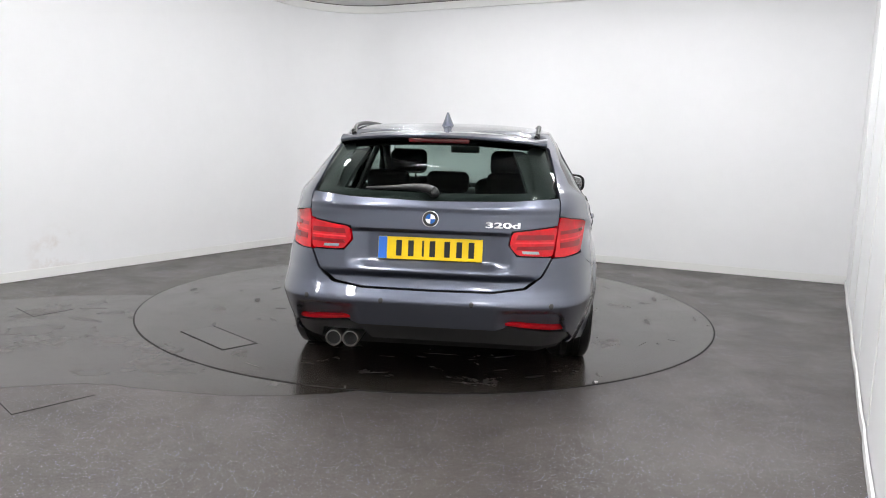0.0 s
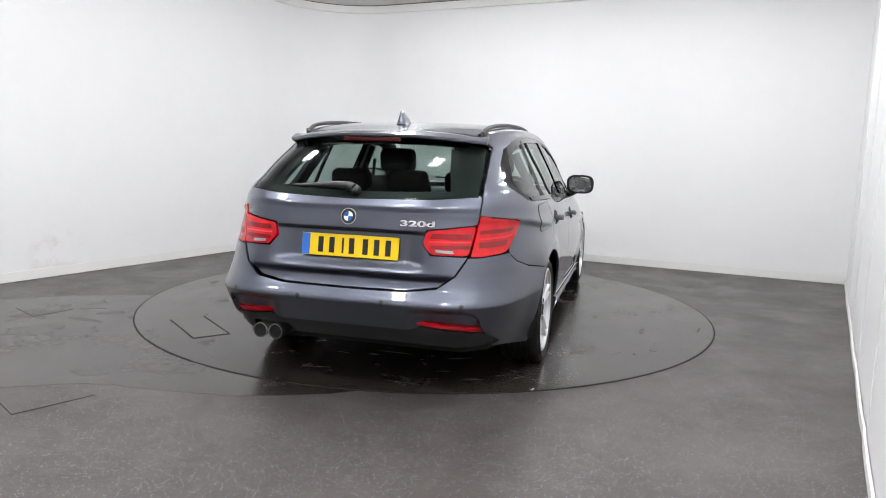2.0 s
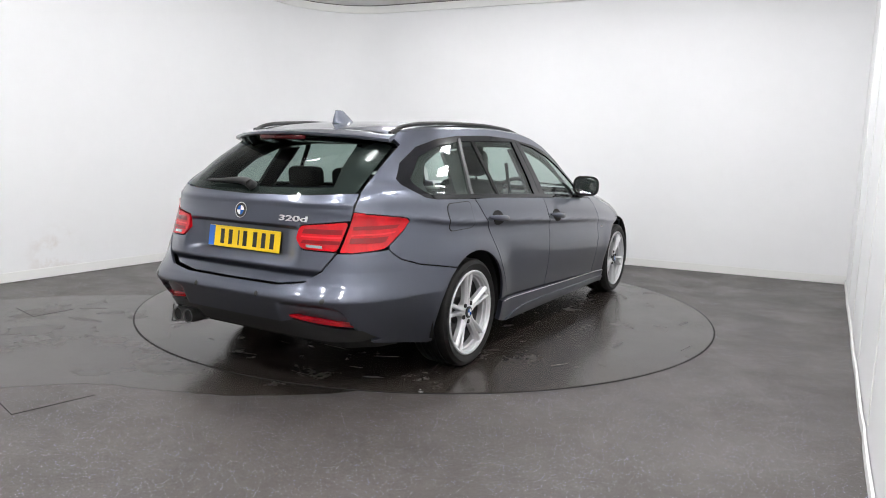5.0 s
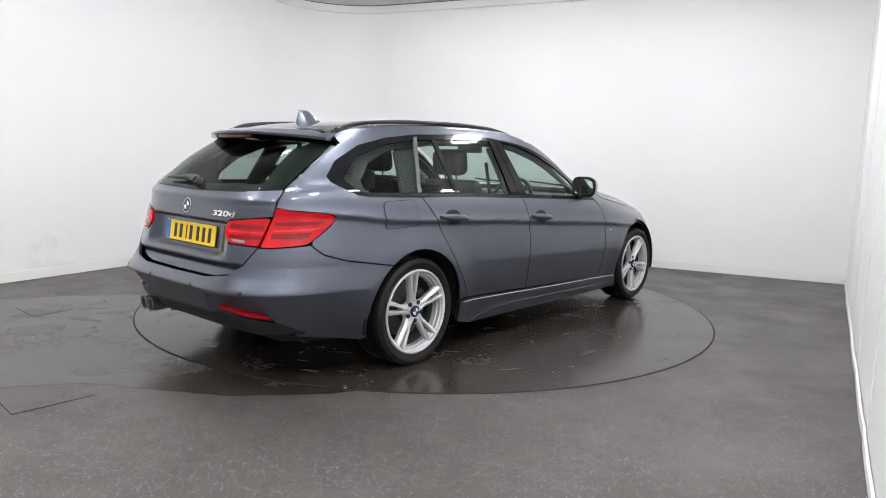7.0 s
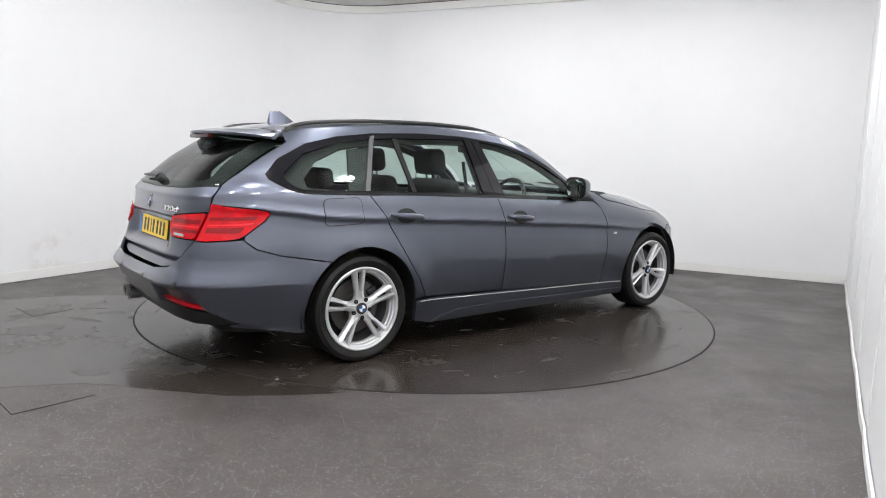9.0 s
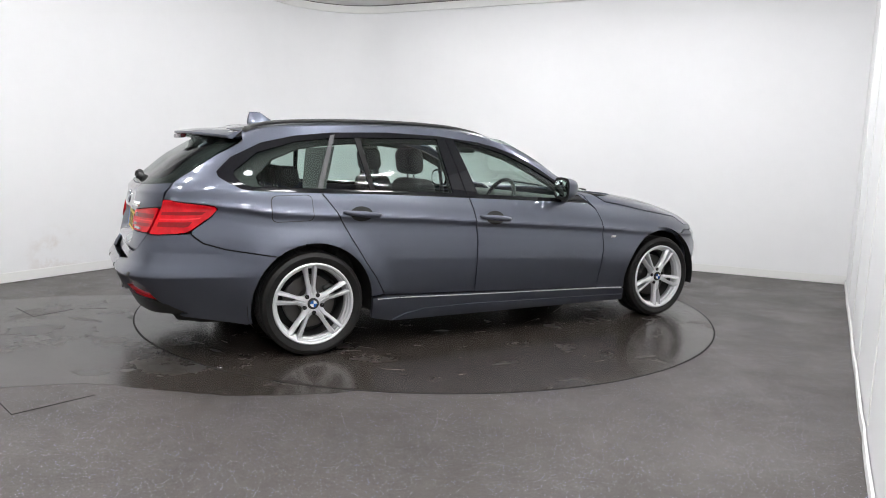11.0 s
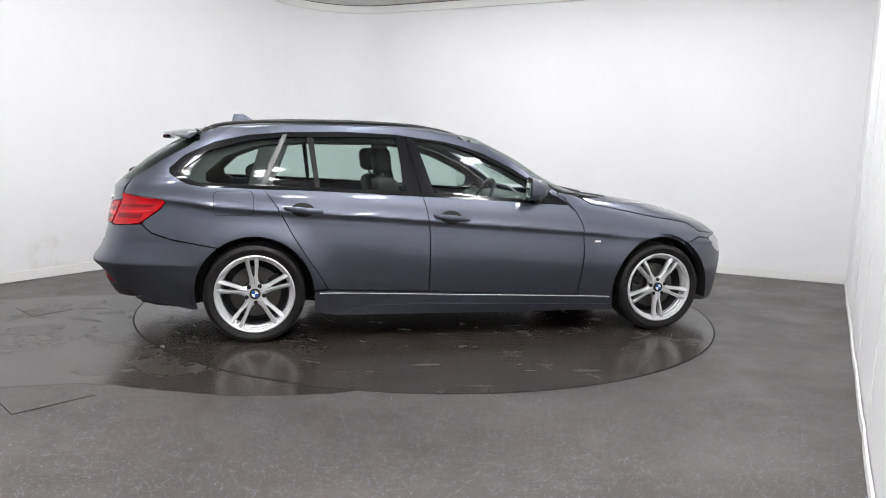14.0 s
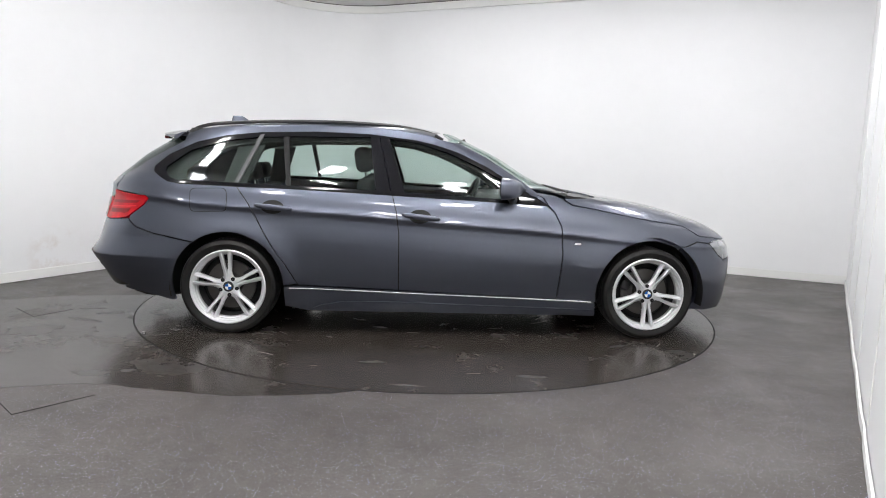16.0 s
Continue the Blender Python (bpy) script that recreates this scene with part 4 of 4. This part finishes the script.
    belt = S((-0.33, 0.981), (0.05, 0.974), (1.05, 0.943), (2.03, 0.901), (1.97, 0.932), (1.80, 0.931), (1.05, 0.965), (0.05, 0.995), (-0.345, 1.002))
    both("belt_strip", lambda m: skin(belt, 0.002, 0.014, mirror=m), GLOSS_BLACK, car, "gloss black belt strip")
    both("mirror_triangle", lambda m: skin(S((1.875, 1.04), (2.098, 0.908), (2.085, 0.897), (1.85, 0.925)), -0.001, 0.012, mirror=m), GLOSS_BLACK, fd, "black mirror triangle")
    both("pillar_strip", lambda m: skin(S((0.170, 1.312), (0.200, 1.318), (0.057, 0.978), (0.028, 0.978)), 0.001, 0.012, mirror=m), PILLAR, rd, "satin grey pillar strip")
    both("window_divider", lambda m: skin(S((0.325, 1.312), (0.362, 1.312), (0.402, 0.978), (0.372, 0.978)), -0.004, 0.012, mirror=m), MATT_BLACK, rd, "black window divider")
    both("door_pillar", lambda m: skin(S((0.905, 1.328), (0.964, 1.330), (1.052, 0.962), (0.954, 0.965)), -0.003, 0.012, mirror=m), GLOSS_BLACK, rd, "gloss black door pillar cover")
    both("door_pillar", lambda m: skin(S((0.970, 1.330), (1.030, 1.322), (1.148, 0.955), (1.058, 0.960)), -0.003, 0.012, mirror=m), GLOSS_BLACK, fd, "gloss black door pillar cover")
    # cabin side trim round the windows
    inner_open = [(1.96, 0.945), (1.79, 1.060), (1.62, 1.143), (1.43, 1.224), (1.22, 1.282), (1.07, 1.299), (0.90, 1.307), (0.36, 1.298), (0.10, 1.272), (-0.03, 1.252), (-0.20, 1.188), (-0.305, 1.085), (-0.30, 1.045), (-0.25, 1.020)]
    trim_out = [(2.02, 0.955), (1.92, 1.05), (1.70, 1.185), (1.50, 1.265), (1.35, 1.30), (1.22, 1.325), (0.90, 1.352), (0.55, 1.358), (0.18, 1.345), (-0.05, 1.32), (-0.25, 1.275), (-0.43, 1.20), (-0.56, 1.10), (-0.60, 1.02), (-0.62, 0.94), (-0.22, 0.93)]
    both("cabin_trim", lambda m: skin(S(*trim_out) + S(*reversed(inner_open)), -0.045, 0.02, mirror=m), LINING, car, "dark grey cabin pillar trim")
    both("cabin_pillar", lambda m: skin(S((0.02, 1.25), (0.20, 1.265), (0.075, 0.95), (-0.06, 0.95)), -0.043, 0.02, mirror=m), LINING, car, "dark grey rear pillar trim")
    both("cabin_pillar", lambda m: skin(S((0.92, 1.29), (1.03, 1.29), (1.13, 0.93), (0.97, 0.93)), -0.043, 0.02, mirror=m), LINING, car, "dark grey middle pillar trim")
    both("gate_trim", lambda m: skin(R((-0.60, 1.025), (-0.585, 1.15), (-0.555, 1.25), (-0.40, 1.275), (-0.45, 1.15), (-0.48, 1.06), (-0.44, 1.035), (-0.001, 1.025), (-0.001, 0.99), (-0.40, 0.995)), -0.035, 0.02, mirror=m), LINING, car, "dark grey tailgate trim")
    # handles, flap, badges
    for doors, x0, x1, z0, z1 in ((rd, 0.176, 0.418, 0.858, 0.838), (fd, 1.128, 1.378, 0.820, 0.797)):
        c = ((x0 + x1) / 2 - 0.005, (z0 + z1) / 2)
        # no hollow here: a flat black ellipse paints the shade of the finger recess
        both("cup_shade", lambda m: skin(ellipse(c[0], c[1], 0.072, 0.044), 0.0025, 0.002, mirror=m), DARK, doors, "dark flat patch drawn as the shade in the finger recess")
        both("door_handle", lambda m: handle(x0, x1, z0, z1, m), PAINT, doors, "body-coloured pull handle")
    fl = round_corners(S((-0.241, 0.950), (-0.010, 0.957), (-0.004, 0.814), (-0.239, 0.805)), 0.035)
    fo = round_corners(S((-0.245, 0.954), (-0.006, 0.961), (0.000, 0.810), (-0.243, 0.801)), 0.037)
    part("flap_gap", skin(fo, 0.002, 0.002), DARK, car)
    part("fuel_flap", skin(fl, 0.0035, 0.0015), PAINT, car, "square fuel filler flap")
    both("wing_badge", lambda m: skin(S((2.280, 0.643), (2.288, 0.657), (2.328, 0.657), (2.328, 0.643)), 0.002, 0.002, mirror=m), CHROME, car, "small silver wing badge")
    p = surf(0, 0.90)
    tilt = Matrix.Translation((p.x - 0.001, 0, 0.90)) @ Matrix.Rotation(radians(-90 + 11), 4, "Y") @ Matrix.Rotation(radians(90), 4, "Z")
    badge = part("roundel", moved(lathe([(0.0, 0.041), (0.005, 0.041), (0.006, 0.037), (0.004, 0.036), (0.004, 0.001)], 40, "z"), tilt), CHROME, car, "round blue, white and black badge")
    part("badge_ring", moved(lathe([(0.005, 0.037), (0.0065, 0.036), (0.0065, 0.001)], 40, "z"), tilt), INK, badge)
    for i in range(4):
        bm = bmesh.new()
        c = bm.verts.new((0, 0, 0.0075))
        av = [bm.verts.new((0.024 * math.cos(math.pi / 2 * (i + k / 8)), 0.024 * math.sin(math.pi / 2 * (i + k / 8)), 0.0075)) for k in range(9)]
        for u, v in zip(av, av[1:]):
            bm.faces.new((c, u, v))
        part("badge_quarter", moved(bm, tilt), (WHITE_PL, BADGE_BLUE)[i % 2], badge, smooth=False)
    bm = glyphs("320d", 0.037, 0.003)
    wide = 0.172 / max(v.co.x for v in bm.verts)
    for v in bm.verts:
        y, z = -0.268 - v.co.x * wide, 0.869 + v.co.y
        v.co = Vector((rear_x(y, z) - 0.004 - v.co.z, y, z))
    part("model_badge", bm, CHROME, car, "raised silver digits and letter", smooth=False)
    # number plate
    pm = Matrix.Translation((-0.9035, 0, 0.750)) @ Matrix.Rotation(radians(7.7), 4, "Y")
    plate = part("number_plate", moved(box(-0.003, 0.003, -0.26, 0.26, -0.0555, 0.0555, 0.002, 1), pm), YELLOW, car, "yellow number plate with dark bars", smooth=False)
    part("plate_band", moved(box(-0.0045, -0.003, 0.215, 0.258, -0.054, 0.054), pm), BLUE, plate, "blue band", smooth=False)
    for y in (0.155, 0.095, 0.035, -0.012, -0.085, -0.145, -0.205):
        wdt = 0.010 if y == 0.035 else 0.028
        part("plate_bar", moved(box(-0.0045, -0.003, y - wdt / 2, y + wdt / 2, -0.039, 0.039), pm), INK, plate, "black bar", smooth=False)
    # wiper
    wp = [Vector((rear_x(y, z) - 0.028, y, z)) for y, z in ((-0.005, 1.035), (0.03, 1.046), (0.10, 1.050), (0.20, 1.045), (0.335, 1.040))]
    wiper = part("rear_wiper", tube(wp, [0.024, 0.023, 0.018, 0.012, 0.006]), SATIN_BLACK, car, "black rear wiper arm")
    part("wiper_pivot", moved(lathe([(0.0, 0.028), (0.03, 0.024), (0.036, 0.016), (0.036, 0.001)], 20, "z"), Matrix.Translation((rear_x(0, 1.025) + 0.004, -0.005, 1.022)) @ Matrix.Rotation(radians(-60), 4, "Y")), SATIN_BLACK, wiper)
    # exhausts
    for y in (0.470, 0.385):
        ex = part("exhaust_pipe", moved(lathe([(0.22, 0.037), (0.004, 0.041), (-0.004, 0.0405), (-0.005, 0.036), (0.0, 0.0345), (0.10, 0.033)], 28, "x"), Matrix.Translation((-0.955, y, 0.287))), PIPE, car, "round chrome tailpipe")
        part("pipe_inside", moved(lathe([(0.006, 0.0345), (0.008, 0.001)], 24, "x"), Matrix.Translation((-0.955, y, 0.288))), DARK, ex)
    # front end
    both("front_bumper", lambda m: skin(arc(2.81, ARCH_Z, ARCH_R, 54, -20) + S((3.25, 0.185)) + F((-0.68, 0.175), (-0.4, 0.175), (-0.001, 0.175), (-0.001, 0.575), (-0.35, 0.565), (-0.46, 0.555)) + S((3.405, 0.536), (3.355, 0.567), (3.262, 0.654), (3.175, 0.667), (3.036, 0.626)), mirror=m), PAINT, car)
    both("headlight", lambda m: skin(S((3.272, 0.656), (3.33, 0.673), (3.40, 0.668)) + F((-0.45, 0.655), (-0.45, 0.562)) + S((3.41, 0.542), (3.36, 0.573)), -0.002, 0.03, mirror=m), CLEAR, car, "clear headlight")
    both("bonnet", lambda m: skin(F((-0.0005, 0.955), (-0.45, 0.955)) + S((2.225, 0.941), (2.28, 0.905), (2.431, 0.881), (2.739, 0.825), (3.074, 0.776), (3.192, 0.709), (3.30, 0.697), (3.38, 0.682)) + F((-0.45, 0.663), (-0.0005, 0.62)), 0.0, 0.012, dz=0.012, mirror=m), PAINT, car)
    both("windscreen", lambda m: skin(F((-0.0005, 0.967)) + S((2.07, 0.98), (1.945, 1.068), (1.725, 1.206), (1.545, 1.296), (1.45, 1.315)) + F((-0.25, 1.368), (-0.0005, 1.378)), -0.004, 0.004, mirror=m), SIDE_GLASS, car, "windscreen")
    part("cowl", skin(F((-0.6, 0.935), (-0.6, 0.97), (-0.0005, 0.97), (-0.0005, 0.935)), -0.012, 0.02), SATIN_BLACK, car, "black windscreen cowl")
    for y0 in (-0.55, 0.05):
        part("front_wiper", tube([(front_x(y0 + 0.42 * s, 0.972 + 0.03 * s) + 0.006, y0 + 0.42 * s, 0.978 + 0.03 * s) for s in (0, 0.25, 0.5, 0.75, 1.0)], 0.007), SATIN_BLACK, car, "black windscreen wiper")
    # door mirrors
    for m in (False, True):
        sg = 1 if m else -1
        bm = bmesh.new()
        rows = []
        for k in range(9):
            s = k / 8
            x = 1.775 + 0.15 * s
            f = (1 - s ** 2.2) ** 0.5 * 0.92 + 0.08 if s < 1 else 0.08
            rows.append([bm.verts.new((x - 0.020 * math.cos(a), sg * (0.908 + 0.108 * f * math.copysign(abs(math.cos(a)) ** 0.6, math.cos(a)) - 0.02 * s), 1.006 + 0.073 * f * math.copysign(abs(math.sin(a)) ** 0.7, math.sin(a)))) for a in [2 * math.pi * i / 28 for i in range(28)]])
        for p_, q_ in zip(rows, rows[1:]):
            for i in range(28):
                bm.faces.new((p_[i], p_[(i + 1) % 28], q_[(i + 1) % 28], q_[i]))
        bm.faces.new(rows[-1])
        bmesh.ops.recalc_face_normals(bm, faces=bm.faces[:])
        dm = part("door_mirror", bm, PAINT, car, "body-coloured door mirror")
        bm = bmesh.new()
        bm.faces.new([bm.verts.new((1.768 - 0.018 * math.cos(a), sg * (0.908 + 0.094 * math.copysign(abs(math.cos(a)) ** 0.6, math.cos(a))), 1.006 + 0.061 * math.copysign(abs(math.sin(a)) ** 0.7, math.sin(a)))) for a in [2 * math.pi * i / 28 for i in range(28)]])
        part("mirror_glass", bm, MIRROR, dm, "mirror glass", smooth=False)
        bm = bmesh.new()
        bm.faces.new([bm.verts.new((1.774 - 0.020 * math.cos(a), sg * (0.908 + 0.1125 * math.copysign(abs(math.cos(a)) ** 0.6, math.cos(a))), 1.006 + 0.0775 * math.copysign(abs(math.sin(a)) ** 0.7, math.sin(a)))) for a in [2 * math.pi * i / 28 for i in range(28)]])
        part("mirror_backing", bm, MATT_BLACK, dm, smooth=False)
        part("mirror_foot", tube([(1.87, sg * 0.79, 0.920), (1.86, sg * 0.84, 0.930), (1.85, sg * 0.88, 0.948)], [0.035, 0.028, 0.022]), SATIN_BLACK, dm, "black mirror foot")


def pad(x0, x1, y0, y1, z0, z1, lean=0.0, r=0.05, pivot=None):
    bm = box(x0, x1, y0, y1, z0, z1, r, 4)
    if lean:
        c = Vector(pivot or ((x0 + x1) / 2, 0, z0))
        moved(bm, Matrix.Translation(c) @ Matrix.Rotation(radians(lean), 4, "Y") @ Matrix.Translation(-c))
    return bm


def build_interior(car):
    for y in (-0.37, 0.37):
        s = new("front_seat")
        s.parent = car
        tagged(s, "black cloth front seat")
        part("seat_cushion", pad(1.05, 1.55, y - 0.24, y + 0.24, 0.42, 0.60), CLOTH, s)
        part("seat_back", pad(0.93, 1.07, y - 0.245, y + 0.245, 0.50, 1.06, -14, 0.06, (1.0, 0, 0.5)), CLOTH, s)
        part("headrest", pad(0.80, 0.92, y - 0.135, y + 0.135, 1.075, 1.255, -8, 0.05), CLOTH, s)
        for dy in (-0.05, 0.05):
            part("headrest_post", tube([(0.87, y + dy, 1.03), (0.855, y + dy, 1.10)], 0.007), CHROME, s)
    b = new("rear_bench")
    b.parent = car
    tagged(b, "black cloth rear bench")
    part("seat_cushion", pad(0.22, 0.72, -0.62, 0.62, 0.44, 0.60), CLOTH, b)
    part("seat_back", pad(0.06, 0.22, -0.62, 0.62, 0.50, 0.965, -16, 0.06, (0.14, 0, 0.5)), CLOTH, b)
    for y in (-0.37, 0.0, 0.37):
        part("headrest", pad(-0.06, 0.04, y - 0.13, y + 0.13, 0.985, 1.115, -8, 0.04), CLOTH, b)
        for dy in (-0.05, 0.05):
            part("headrest_post", tube([(0.01, y + dy, 0.93), (-0.005, y + dy, 1.0)], 0.006), CHROME, b)
    part("load_cover", box(-0.75, -0.02, -0.60, 0.60, 0.895, 0.91, 0.005), CLOTH, car, "black luggage cover")
    part("dashboard", pad(1.72, 2.12, -0.70, 0.70, 0.62, 0.93, 0, 0.07), SATIN_BLACK, car)
    bm = bmesh.new()
    rows = []
    for i in range(40):
        a = 2 * math.pi * i / 40
        c = Vector((0, 0.178 * math.cos(a), 0.178 * math.sin(a)))
        d = c.normalized()
        rows.append([bm.verts.new(c + 0.016 * (math.cos(k * math.pi / 4) * d + math.sin(k * math.pi / 4) * Vector((1, 0, 0)))) for k in range(8)])
    for i in range(40):
        p, q = rows[i], rows[(i + 1) % 40]
        for k in range(8):
            bm.faces.new((p[k], p[(k + 1) % 8], q[(k + 1) % 8], q[k]))
    bmesh.ops.recalc_face_normals(bm, faces=bm.faces[:])
    at = Matrix.Translation((1.60, -0.37, 0.88)) @ Matrix.Rotation(radians(24), 4, "Y")
    wheel = part("steering_wheel", moved(bm, at), SATIN_BLACK, car, "black steering wheel")
    part("wheel_boss", moved(box(-0.02, 0.03, -0.07, 0.07, -0.07, 0.05, 0.02), at), SATIN_BLACK, wheel)
    for a in (0, 180, 270):
        part("wheel_spoke", moved(box(-0.005, 0.012, 0.05, 0.175, -0.018, 0.018, 0.006), at @ Matrix.Rotation(radians(a), 4, "X")), SATIN_BLACK, wheel)
    mir = part("cabin_mirror", box(1.50, 1.54, -0.12, 0.12, 1.235, 1.305, 0.018, 3), SATIN_BLACK, car, "black cabin mirror")
    part("mirror_stalk", tube([(1.53, 0, 1.29), (1.60, 0, 1.33)], 0.012), SATIN_BLACK, mir)
    for sg in (-1, 1):
        part("seat_belt", tube([(0.96, sg * 0.60, 1.17), (0.98, sg * 0.63, 0.95), (1.02, sg * 0.64, 0.55)], 0.012), CLOTH, car)


# alloy with the shade inside the wheel put into its base colour
BARREL_SHADE = Mat("alloy darkened for shade", (0.10, 0.10, 0.10), 0.5, 0.6).m
LINING = Mat("grey roof lining", (0.045, 0.045, 0.044), 0.9).m
PILLAR = Mat("satin grey strip", (0.07, 0.07, 0.072), 0.35, 0.3).m


def build_car():
    car = thing("estate_car", "dark grey metallic estate car parked on the turntable", "car")
    build_body(car)
    build_roof(car)
    build_interior(car)
    for cx, spin, y in ((0.0, 95, 0.888), (2.81, 58, 0.880)):
        build_wheel(car, cx, 180 - spin, y)
        lw = build_wheel(car, cx, spin, y)
        lw.matrix_basis = Matrix.Translation((cx, y, 0.3145))
    return car


CAR = build_car()


def motions():
    rows = [(t, 83.49 - 5.0924 * t) for t in range(0, 17, 2)]
    walk(TABLE, [(t, pose(0, 0, 0, 0, 0, a)) for t, a in rows])
    walk(CAR, [(t, pose(0, 0, 0, 0, 0, a) @ pose(-1.3508, -0.2638, 0.001)) for t, a in rows])


motions()
